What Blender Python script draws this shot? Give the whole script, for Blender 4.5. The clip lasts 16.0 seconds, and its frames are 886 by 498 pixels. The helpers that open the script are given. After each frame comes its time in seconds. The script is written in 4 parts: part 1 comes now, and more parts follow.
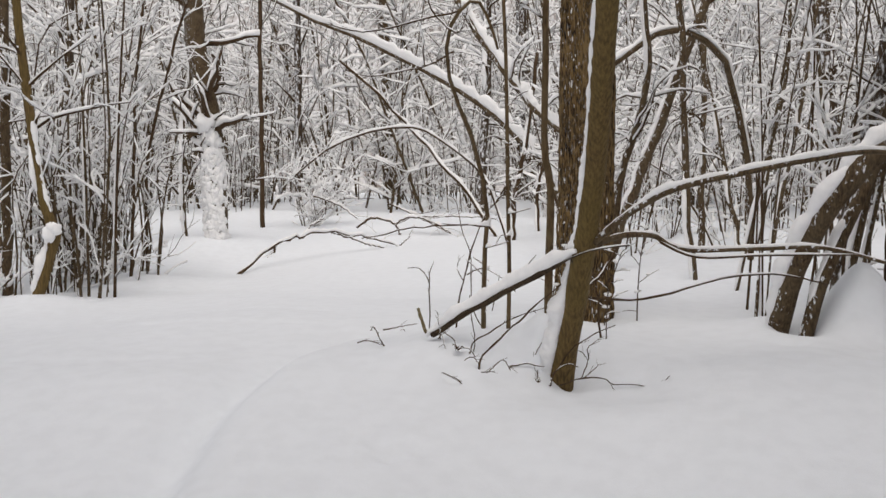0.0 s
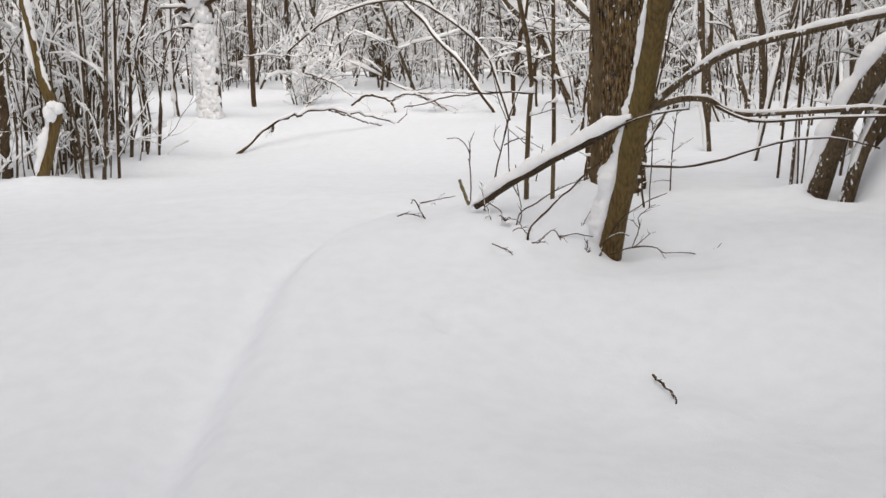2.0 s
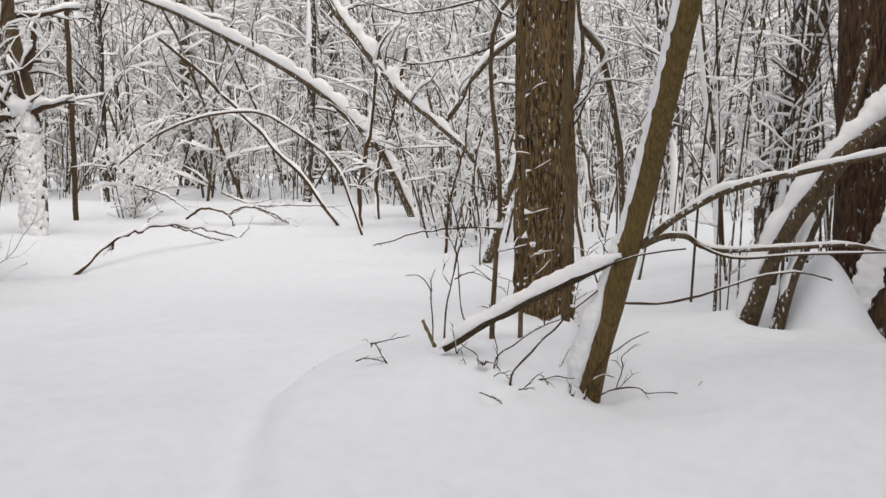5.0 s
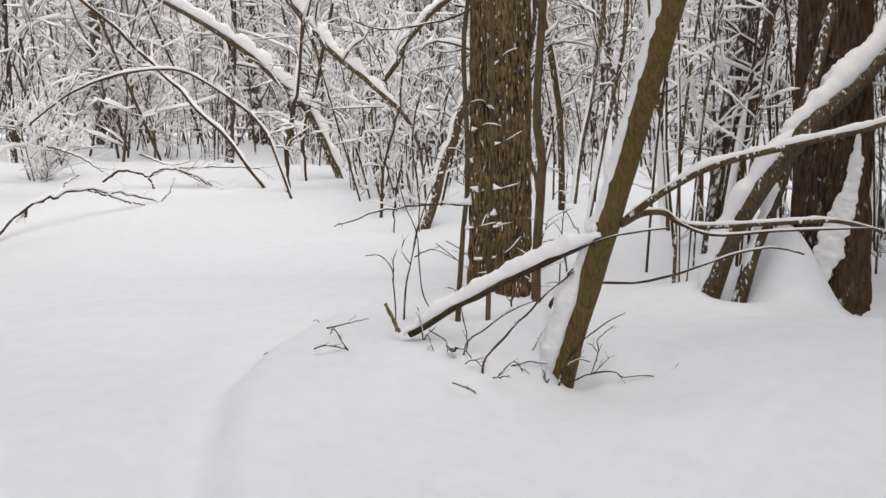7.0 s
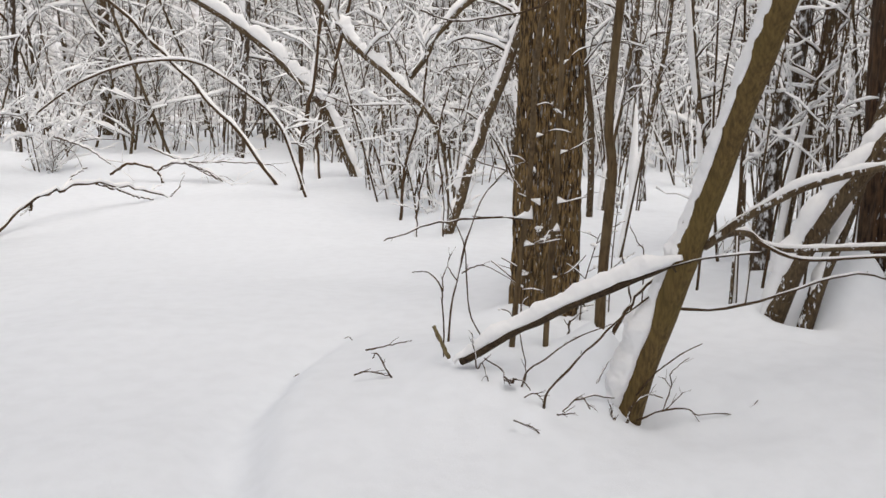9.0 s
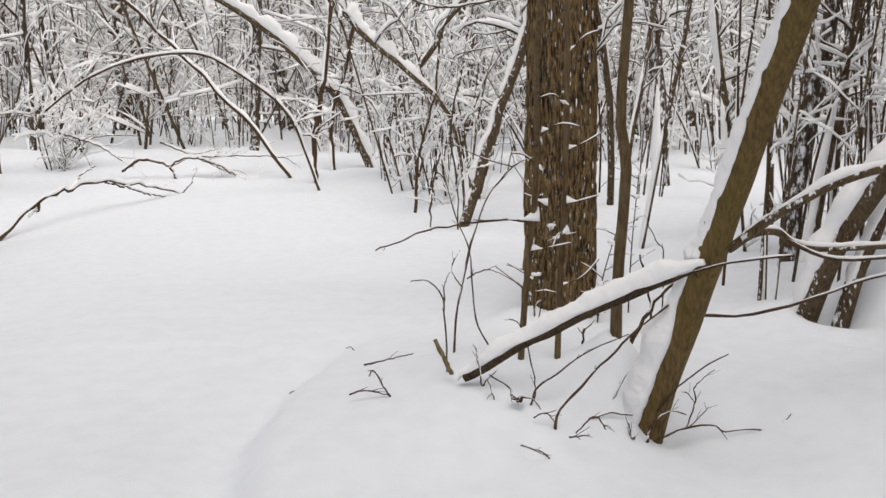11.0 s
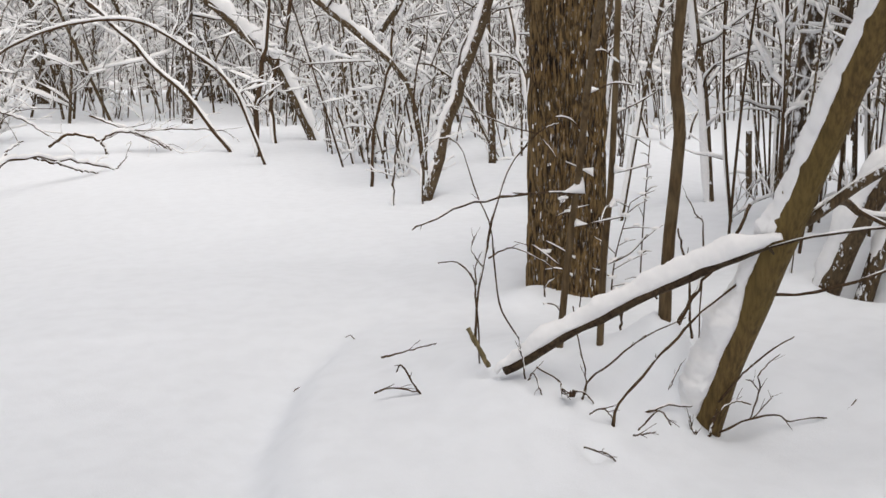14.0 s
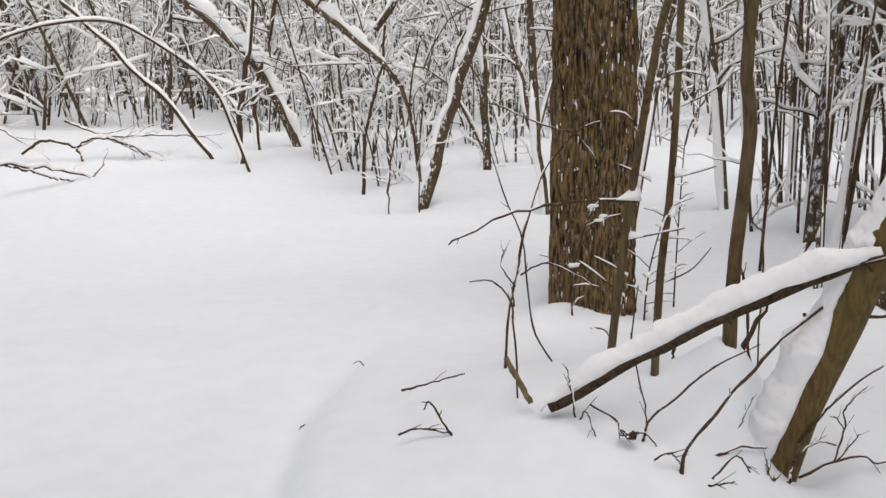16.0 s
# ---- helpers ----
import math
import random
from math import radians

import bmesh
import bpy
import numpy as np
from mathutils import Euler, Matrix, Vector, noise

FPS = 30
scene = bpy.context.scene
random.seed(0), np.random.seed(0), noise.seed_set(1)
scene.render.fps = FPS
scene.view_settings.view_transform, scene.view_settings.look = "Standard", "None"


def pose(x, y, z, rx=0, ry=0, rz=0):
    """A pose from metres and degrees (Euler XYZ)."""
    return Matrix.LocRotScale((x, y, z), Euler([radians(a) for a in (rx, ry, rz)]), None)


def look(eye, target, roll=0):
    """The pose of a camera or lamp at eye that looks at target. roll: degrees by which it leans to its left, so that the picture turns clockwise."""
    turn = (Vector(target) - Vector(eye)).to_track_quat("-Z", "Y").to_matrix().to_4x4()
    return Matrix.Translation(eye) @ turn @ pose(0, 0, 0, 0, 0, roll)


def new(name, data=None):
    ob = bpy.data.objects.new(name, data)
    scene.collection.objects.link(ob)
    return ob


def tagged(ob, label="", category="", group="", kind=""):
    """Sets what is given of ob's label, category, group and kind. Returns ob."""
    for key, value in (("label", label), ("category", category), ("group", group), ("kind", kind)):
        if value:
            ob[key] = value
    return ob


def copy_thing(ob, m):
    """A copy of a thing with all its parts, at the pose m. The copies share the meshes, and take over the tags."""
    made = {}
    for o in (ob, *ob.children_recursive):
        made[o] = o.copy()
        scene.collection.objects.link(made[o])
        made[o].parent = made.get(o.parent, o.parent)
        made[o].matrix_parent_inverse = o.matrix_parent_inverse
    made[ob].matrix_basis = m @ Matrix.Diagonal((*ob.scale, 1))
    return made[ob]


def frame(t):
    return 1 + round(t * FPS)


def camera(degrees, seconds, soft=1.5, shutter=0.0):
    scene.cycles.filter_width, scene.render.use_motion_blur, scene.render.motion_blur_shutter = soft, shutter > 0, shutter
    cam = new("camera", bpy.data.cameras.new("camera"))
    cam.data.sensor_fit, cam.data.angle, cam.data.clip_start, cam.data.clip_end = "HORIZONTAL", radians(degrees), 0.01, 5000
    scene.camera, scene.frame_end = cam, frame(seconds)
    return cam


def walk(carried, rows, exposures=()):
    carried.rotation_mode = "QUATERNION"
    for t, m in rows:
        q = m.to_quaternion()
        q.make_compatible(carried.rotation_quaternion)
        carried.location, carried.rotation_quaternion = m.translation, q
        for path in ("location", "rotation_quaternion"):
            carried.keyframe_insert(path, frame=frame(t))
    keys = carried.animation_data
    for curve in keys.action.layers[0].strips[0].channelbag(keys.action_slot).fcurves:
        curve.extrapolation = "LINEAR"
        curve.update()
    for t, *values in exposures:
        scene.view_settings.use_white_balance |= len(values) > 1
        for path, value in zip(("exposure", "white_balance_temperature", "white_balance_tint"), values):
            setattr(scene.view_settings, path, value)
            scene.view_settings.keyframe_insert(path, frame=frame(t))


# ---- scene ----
cam = camera(48.9, 16.0)
PATH = [
    (0, (0.394, -0.792, 0.716), (0.273, 1.202, 0.626), 0.1),
    (0.5, (0.394, -0.805, 0.72), (0.323, 1.192, 0.656), 0.5),
    (1, (0.342, -0.811, 0.71), (0.233, 1.182, 0.587), 0.9),
    (1.5, (0.17, -0.781, 0.673), (0.063, 1.208, 0.49), 2.3),
    (2, (0.026, -0.678, 0.649), (-0.048, 1.292, 0.317), -0.7),
    (2.5, (-0.179, -0.517, 0.634), (-0.121, 1.464, 0.37), -2.9),
    (3, (-0.424, -0.462, 0.712), (-0.266, 1.526, 0.556), -2.0),
    (3.2, (-0.55, -0.471, 0.712), (-0.322, 1.51, 0.554), -1.9),
    (5.3, (-0.949, -0.171, 0.824), (-0.576, 1.79, 0.695), -1.0),
    (5.5, (-1.033, -0.14, 0.818), (-0.617, 1.808, 0.637), -2.4),
    (6, (-1.139, -0.083, 0.835), (-0.613, 1.831, 0.588), -2.2),
    (6.5, (-1.09, 0.043, 0.892), (-0.566, 1.96, 0.668), -2.2),
    (7, (-1.02, 0.149, 0.909), (-0.501, 2.068, 0.687), -0.6),
    (7.5, (-0.948, 0.242, 0.906), (-0.505, 2.18, 0.686), 0.4),
    (8, (-0.981, 0.33, 0.909), (-0.535, 2.27, 0.709), 1.5),
    (8.5, (-1.059, 0.508, 0.914), (-0.584, 2.437, 0.688), 1.5),
    (9, (-1.132, 0.668, 0.943), (-0.614, 2.586, 0.716), 0.8),
    (9.5, (-1.135, 0.754, 1.003), (-0.609, 2.669, 0.761), 1.7),
    (9.7, (-1.116, 0.8, 0.992), (-0.607, 2.719, 0.749), 1.1),
    (11.8, (-0.865, 1.08, 0.99), (-0.384, 3.003, 0.726), -1.3),
    (12, (-0.856, 1.117, 0.984), (-0.35, 3.034, 0.724), -1.3),
    (12.5, (-0.925, 1.21, 0.975), (-0.435, 3.124, 0.661), 1.3),
    (13, (-1.039, 1.366, 0.978), (-0.468, 3.262, 0.7), 0.2),
    (13.5, (-1.144, 1.473, 0.968), (-0.549, 3.358, 0.665), -0.7),
    (14, (-1.215, 1.512, 0.954), (-0.599, 3.389, 0.64), -1.0),
    (14.5, (-1.218, 1.579, 0.94), (-0.579, 3.445, 0.612), -0.6),
    (15, (-1.222, 1.716, 0.939), (-0.617, 3.603, 0.664), -1.7),
    (15.5, (-1.229, 1.901, 0.915), (-0.563, 3.762, 0.61), 0.5),
    (16, (-1.222, 2.025, 0.907), (-0.564, 3.89, 0.609), -1.0),
]
EXPOSURE = [(0.0, -0.16, 6830, 13), (1.0, -0.08, 6830, 13), (2.1, 0.06, 6820, 12.5), (3.0, -0.07, 6810, 12.5), (6.0, -0.02, 6800, 12.5), (9.0, 0.02, 6800, 12.5), (16.0, 0.03, 6770, 12.5)]
walk(cam, [(t, look(eye, target, roll)) for t, eye, target, roll in PATH], EXPOSURE)

# ---- light: an overcast winter sky ----
SUN_UP, SUN_AROUND = radians(64), radians(178)
world = bpy.data.worlds.new("overcast_sky")
scene.world = world
world.use_nodes = True
wn = world.node_tree
sky = wn.nodes.new("ShaderNodeTexSky")
sky.sky_type, sky.sun_disc, sky.sun_elevation, sky.sun_rotation = "NISHITA", False, SUN_UP, SUN_AROUND
grey = wn.nodes.new("ShaderNodeHueSaturation")
grey.inputs["Saturation"].default_value = 0.30
wn.links.new(sky.outputs["Color"], grey.inputs["Color"])
back = wn.nodes["Background"]
wn.links.new(grey.outputs["Color"], back.inputs["Color"])
back.inputs["Strength"].default_value = 0.12
sun = new("sun", bpy.data.lights.new("sun", "SUN"))
sun.data.energy, sun.data.angle, sun.data.color = 2.1, radians(60), (1.0, 0.965, 0.905)
sun.matrix_world = look((0, 0, 30), (-30 * math.sin(SUN_AROUND), -30 * math.cos(SUN_AROUND), 30 - 30 * math.tan(SUN_UP)))


# ---- materials ----
def material(name, rough):
    mat = bpy.data.materials.new(name)
    mat.use_nodes = True
    b = mat.node_tree.nodes["Principled BSDF"]
    b.inputs["Roughness"].default_value = rough
    b.inputs["Specular IOR Level"].default_value = 0.25
    return mat, mat.node_tree.nodes, mat.node_tree.links, b


def bark(name, dark, light, tint, grain=(60, 60, 9), blotch=7.0, rough=0.85, bump=0.5, streak=0.5, plaster=None, hard=0.18, soft=0.04):
    """Bark: long grain, larger blotches of lichen or damp, and relief along the grain."""
    mat, n, l, b = material(name, rough)
    pos = n.new("ShaderNodeNewGeometry")
    stretch = n.new("ShaderNodeMapping")
    stretch.inputs["Scale"].default_value = grain
    l.new(pos.outputs["Position"], stretch.inputs["Vector"])
    fine = n.new("ShaderNodeTexNoise")
    fine.inputs["Scale"].default_value, fine.inputs["Detail"].default_value = 1.0, 6
    l.new(stretch.outputs["Vector"], fine.inputs["Vector"])
    big = n.new("ShaderNodeTexNoise")
    big.inputs["Scale"].default_value, big.inputs["Detail"].default_value = blotch, 4
    l.new(pos.outputs["Position"], big.inputs["Vector"])
    ramp = n.new("ShaderNodeValToRGB")
    ramp.color_ramp.elements[0].position, ramp.color_ramp.elements[1].position = 0.5 - hard, 0.5 + hard
    ramp.color_ramp.elements[0].color, ramp.color_ramp.elements[1].color = (*dark, 1), (*light, 1)
    l.new(fine.outputs["Fac"], ramp.inputs["Fac"])
    spread = n.new("ShaderNodeMapRange")
    spread.inputs["From Min"].default_value, spread.inputs["From Max"].default_value = 0.42, 0.68
    spread.inputs["To Max"].default_value = streak
    l.new(big.outputs["Fac"], spread.inputs["Value"])
    mix = n.new("ShaderNodeMix")
    mix.data_type = "RGBA"
    mix.inputs["B"].default_value = (*tint, 1)
    l.new(spread.outputs["Result"], mix.inputs["Factor"])
    l.new(ramp.outputs["Color"], mix.inputs["A"])
    colour, height = mix.outputs["Result"], fine.outputs["Fac"]
    if plaster:
        # snow driven into the bark on the weather side
        side, least, patch, grain_z = plaster
        spots = n.new("ShaderNodeMapping")
        spots.inputs["Scale"].default_value = (patch, patch, patch * grain_z)
        l.new(pos.outputs["Position"], spots.inputs["Vector"])
        drift = n.new("ShaderNodeTexNoise")
        drift.inputs["Scale"].default_value, drift.inputs["Detail"].default_value = 1.0, 4
        drift.inputs["Roughness"].default_value = 0.65
        l.new(spots.outputs["Vector"], drift.inputs["Vector"])
        face = n.new("ShaderNodeVectorMath")
        face.operation = "DOT_PRODUCT"
        face.inputs[1].default_value = side
        l.new(pos.outputs["Normal"], face.inputs[0])
        total = n.new("ShaderNodeMath")
        total.operation = "MULTIPLY_ADD"
        total.inputs[1].default_value = 0.16
        l.new(face.outputs["Value"], total.inputs[0])
        l.new(drift.outputs["Fac"], total.inputs[2])
        cut = n.new("ShaderNodeMapRange")
        cut.inputs["From Min"].default_value, cut.inputs["From Max"].default_value = least, least + soft
        l.new(total.outputs["Value"], cut.inputs["Value"])
        white = n.new("ShaderNodeMix")
        white.data_type = "RGBA"
        white.inputs["B"].default_value = (0.84, 0.86, 0.89, 1)
        l.new(cut.outputs["Result"], white.inputs["Factor"])
        l.new(colour, white.inputs["A"])
        colour = white.outputs["Result"]
        lift = n.new("ShaderNodeMath")
        lift.operation = "MULTIPLY_ADD"
        lift.inputs[1].default_value = 0.8
        l.new(cut.outputs["Result"], lift.inputs[0])
        l.new(height, lift.inputs[2])
        height = lift.outputs["Value"]
    l.new(colour, b.inputs["Base Color"])
    relief = n.new("ShaderNodeBump")
    relief.inputs["Strength"].default_value, relief.inputs["Distance"].default_value = bump, 0.01
    l.new(height, relief.inputs["Height"])
    l.new(relief.outputs["Normal"], b.inputs["Normal"])
    return mat


def snow_material(name, colour, coarse, fine_scale, strength, distance):
    mat, n, l, b = material(name, 0.75)
    pos = n.new("ShaderNodeNewGeometry")
    a = n.new("ShaderNodeTexNoise")
    a.inputs["Scale"].default_value, a.inputs["Detail"].default_value = coarse, 5
    f = n.new("ShaderNodeTexNoise")
    f.inputs["Scale"].default_value, f.inputs["Detail"].default_value = fine_scale, 3
    for node in (a, f):
        l.new(pos.outputs["Position"], node.inputs["Vector"])
    ramp = n.new("ShaderNodeValToRGB")
    ramp.color_ramp.elements[0].color = (*[c * 0.965 for c in colour], 1)
    ramp.color_ramp.elements[1].color = (*colour, 1)
    ramp.color_ramp.elements[0].position, ramp.color_ramp.elements[1].position = 0.35, 0.6
    l.new(a.outputs["Fac"], ramp.inputs["Fac"])
    l.new(ramp.outputs["Color"], b.inputs["Base Color"])
    add = n.new("ShaderNodeMath")
    add.operation = "MULTIPLY_ADD"
    add.inputs[1].default_value = 0.25
    l.new(f.outputs["Fac"], add.inputs[0])
    l.new(a.outputs["Fac"], add.inputs[2])
    relief = n.new("ShaderNodeBump")
    relief.inputs["Strength"].default_value, relief.inputs["Distance"].default_value = strength, distance
    l.new(add.outputs["Value"], relief.inputs["Height"])
    l.new(relief.outputs["Normal"], b.inputs["Normal"])
    return mat


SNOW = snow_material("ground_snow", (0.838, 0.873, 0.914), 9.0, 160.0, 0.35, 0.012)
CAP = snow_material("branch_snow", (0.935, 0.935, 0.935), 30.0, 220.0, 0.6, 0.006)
OAK = bark("oak_bark", (0.016, 0.009, 0.005), (0.215, 0.137, 0.058), (0.225, 0.157, 0.074), (85, 85, 13), 5.0, 0.9, 1.0, 0.3, ((-0.35, -0.9, 0.1), 0.72, 90, 0.22), 0.09, 0.30)
PLASTERED = bark("plastered_bark", (0.028, 0.018, 0.011), (0.085, 0.058, 0.036), (0.11, 0.085, 0.06), (60, 60, 12), 5.0, 0.9, 0.6, 0.4, ((-0.5, -0.8, 0.3), 0.62, 26, 0.45), 0.18, 0.12)
OLIVE = bark("olive_bark", (0.075, 0.048, 0.017), (0.180, 0.118, 0.043), (0.145, 0.105, 0.027), (85, 85, 9), 3.0, 0.8, 0.8, 0.4)
BROWN = bark("brown_bark", (0.037, 0.022, 0.011), (0.122, 0.082, 0.043), (0.140, 0.106, 0.063), (90, 90, 22), 9.0, 0.8, 0.4, 0.5, ((-0.7, -0.35, 0.5), 0.68, 42, 0.5), 0.16, 0.05)
SMOOTH = bark("smooth_bark", (0.055, 0.033, 0.014), (0.145, 0.095, 0.045), (0.175, 0.128, 0.070), (80, 80, 14), 8.0, 0.75, 0.4, 0.5)
TWIG = bark("twig_bark", (0.029, 0.016, 0.008), (0.092, 0.053, 0.025), (0.115, 0.077, 0.042), (120, 120, 60), 14.0, 0.8, 0.2, 0.4, ((-0.6, -0.3, 0.7), 0.77, 60, 0.6), 0.16, 0.05)
WOOD = bark("broken_wood", (0.10, 0.075, 0.035), (0.24, 0.19, 0.10), (0.07, 0.06, 0.03), (90, 90, 20), 30.0, 0.85, 0.4, 0.7)
DEADWOOD = bark("dead_wood", (0.020, 0.012, 0.007), (0.075, 0.048, 0.026), (0.085, 0.066, 0.036), (70, 70, 70), 16.0, 0.85, 0.6, 0.4)
LEAF = bark("dead_leaf", (0.035, 0.020, 0.012), (0.10, 0.055, 0.03), (0.06, 0.035, 0.02), (40, 40, 40), 30.0, 0.8, 0.2, 0.5)


# ---- mesh tools ----
class Geo:
    """Vertices and faces collected for one mesh, in world metres."""

    def __init__(self):
        self.v, self.f = [], []

    def ring_strip(self, rings, closed=True):
        start, k = len(self.v), len(rings[0])
        for ring in rings:
            self.v.extend(ring)
        for i in range(len(rings) - 1):
            a, b = start + i * k, start + (i + 1) * k
            for j in range(k):
                m = (j + 1) % k
                self.f.append((a + j, a + m, b + m, b + j))
        if closed:
            self.f.append(tuple(start + j for j in reversed(range(k))))
            last = start + (len(rings) - 1) * k
            self.f.append(tuple(last + j for j in range(k)))

    def tube(self, pts, radii, sides=6, rough=0.0, phase=0.0):
        rings = []
        for i, p in enumerate(pts):
            d = (pts[min(i + 1, len(pts) - 1)] - pts[max(i - 1, 0)]).normalized()
            ref = Vector((0, 1, 0)) if abs(d.y) < 0.8 else Vector((1, 0, 0))
            s = d.cross(ref).normalized()
            u = s.cross(d)
            ring = []
            for j in range(sides):
                a = math.tau * j / sides + phase
                r = radii[i]
                if rough:
                    r *= 1 + rough * noise.noise(Vector((math.cos(a) * 1.3, math.sin(a) * 1.3, i * 0.35 + phase * 7)))
                ring.append(p + s * (math.cos(a) * r) + u * (math.sin(a) * r))
            rings.append(ring)
        self.ring_strip(rings)

    def drift(self, pts, radii, wide, high, sides=7, seed=0.0, lean=None, ragged=0.35, lumps=0.0):
        """Snow lying along the upper side of a limb."""
        rings, n = [], len(pts)
        for i, p in enumerate(pts):
            d = (pts[min(i + 1, n - 1)] - pts[max(i - 1, 0)]).normalized()
            up = (lean or Vector((0, 0, 1)))
            up = up - d * up.dot(d)
            up = up.normalized() if up.length > 0.05 else Vector((-1, 0, 0))
            s = d.cross(up).normalized()
            end = min(1.0, 0.25 + 3.0 * min(i, n - 1 - i) / max(1, n - 1))
            wob = 1 + ragged * (noise.noise(p * 7.0 + Vector((seed, 0, 0))) + 0.5 * noise.noise(p * 19.0) if lumps else noise.noise(Vector((i * 0.55 + seed, seed * 1.7, 0.3))))
            w, h = (radii[i] * 0.85 + wide) * wob * end, high * wob * end
            c = p + up * (radii[i] * 0.55 + h * 0.45)
            ring = []
            for j in range(sides):
                a = math.tau * j / sides
                q = c + s * (math.cos(a) * w) + up * (math.sin(a) * h * (1.0 if math.sin(a) > 0 else 0.6))
                if lumps:
                    q += (q - p).normalized() * (lumps * (noise.noise(q * 22.0) + 0.7 * noise.noise(q * 55.0)))
                ring.append(q)
            rings.append(ring)
        self.ring_strip(rings)

    def blob(self, c, rx, ry, rz, seed=0.0, seg=7, rings=4, rough=0.3):
        rows = []
        for i in range(1, rings + 1):
            th = math.pi * i / (rings + 1)
            row = []
            for j in range(seg):
                ph = math.tau * j / seg
                k = 1 + rough * noise.noise(Vector((math.cos(ph) * 1.5 + seed, math.sin(ph) * 1.5, th * 1.2 + seed)))
                row.append(Vector((c[0] + rx * k * math.sin(th) * math.cos(ph), c[1] + ry * k * math.sin(th) * math.sin(ph), c[2] + rz * k * math.cos(th))))
            rows.append(row)
        self.ring_strip(rows)


def smooth_path(ctrl, n):
    """A smooth run of n points through a few control points."""
    c = [Vector(p) for p in ctrl]
    out, k = [], len(c)
    for q in range(n):
        s = (k - 1) * q / (n - 1)
        i = min(int(s), k - 2)
        u = s - i
        a, b, d, e = c[max(i - 1, 0)], c[i], c[i + 1], c[min(i + 2, k - 1)]
        out.append(0.5 * (2 * b + (d - a) * u + (2 * a - 5 * b + 4 * d - e) * u * u + (3 * b - a - 3 * d + e) * u ** 3))
    return out


def thing(name, base, label, category, group="", kind=""):
    ob = new(name)
    ob.location, ob.empty_display_size = base, 0.05
    return tagged(ob, label, category, group, kind)


def part(name, geo, mat, parent, label="", kind="", flat=False):
    """One mesh object under a thing or a part."""
    root, off = parent, Vector((0, 0, 0))
    while root is not None:
        off += Vector(root.location)
        root = root.parent
    me = bpy.data.meshes.new(name)
    me.from_pydata([tuple(p - off) for p in geo.v], [], geo.f)
    me.materials.append(mat)
    if not flat:
        me.polygons.foreach_set("use_smooth", [True] * len(me.polygons))
    ob = new(name, me)
    ob.parent = parent
    return tagged(ob, label, kind=kind)


# ---- the lie of the snow ----
def smooth(a, b, v):
    k = min(1.0, max(0.0, (v - a) / (b - a)))
    return k * k * (3 - 2 * k)


TRAIL = [(0.35, 6.6), (0.02, 6.1), (-0.30, 5.75), (-0.60, 5.25), (-0.85, 4.6), (-0.98, 3.8), (-1.02, 2.9), (-0.95, 1.5), (-0.8, -2.0)]
# hollows round trunks and heaps of snow: x, y, reach, height
HEAPS = [(-0.09, 3.36, 0.06, -0.045), (-0.14, 3.47, 0.06, -0.03), (0.05, 3.42, 0.055, -0.03), (2.08, 4.98, 0.10, -0.035), (2.44, 4.54, 0.12, -0.04), (0.80, 6.02, 0.20, 0.07), (0.75, 2.9, 0.6, -0.14), (0.80, 2.80, 0.22, 0.065), (1.12, 4.22, 0.24, -0.06), (0.76, 4.42, 0.13, -0.13), (0.60, 4.62, 0.16, 0.07), (0.96, 6.05, 0.36, -0.03), (0.66, 5.93, 0.16, 0.05), (1.2, 6.8, 0.6, 0.10), (2.2, 5.6, 0.35, 0.10), (2.29, 5.44, 0.17, -0.19), (0.68, 4.60, 0.13, 0.15), (0.63, 4.47, 0.09, 0.07),
         (2.69, 5.48, 0.27, 0.50), (3.10, 5.2, 0.42, -0.20), (2.9, 6.6, 0.6, 0.16), (1.55, 10.5, 0.15, -0.05), (-4.1, 8.3, 0.5, 0.10), (-3.9, 10.4, 0.8, 0.15), (-3.15, 12.0, 0.35, -0.05),
         (-4.0, 14.0, 0.9, 0.22), (-2.9, 12.6, 2.0, -0.20), (-1.2, 15.0, 1.6, -0.14), (-0.6, 18.2, 1.3, 0.16), (0.15, 4.17, 0.035, -0.06), (4.0, 8.2, 1.0, 0.18), (3.2, 11.5, 1.2, 0.15)]


def trail_side(x, y):
    best, side = 9.0, 0.0
    for (ax, ay), (bx, by) in zip(TRAIL, TRAIL[1:]):
        dx, dy = bx - ax, by - ay
        k = min(1.0, max(0.0, ((x - ax) * dx + (y - ay) * dy) / (dx * dx + dy * dy)))
        px, py = ax + k * dx - x, ay + k * dy - y
        d = math.hypot(px, py)
        if d < best:
            best, side = d, (1.0 if dx * (y - ay) - dy * (x - ax) > 0 else -1.0)
    return best * side


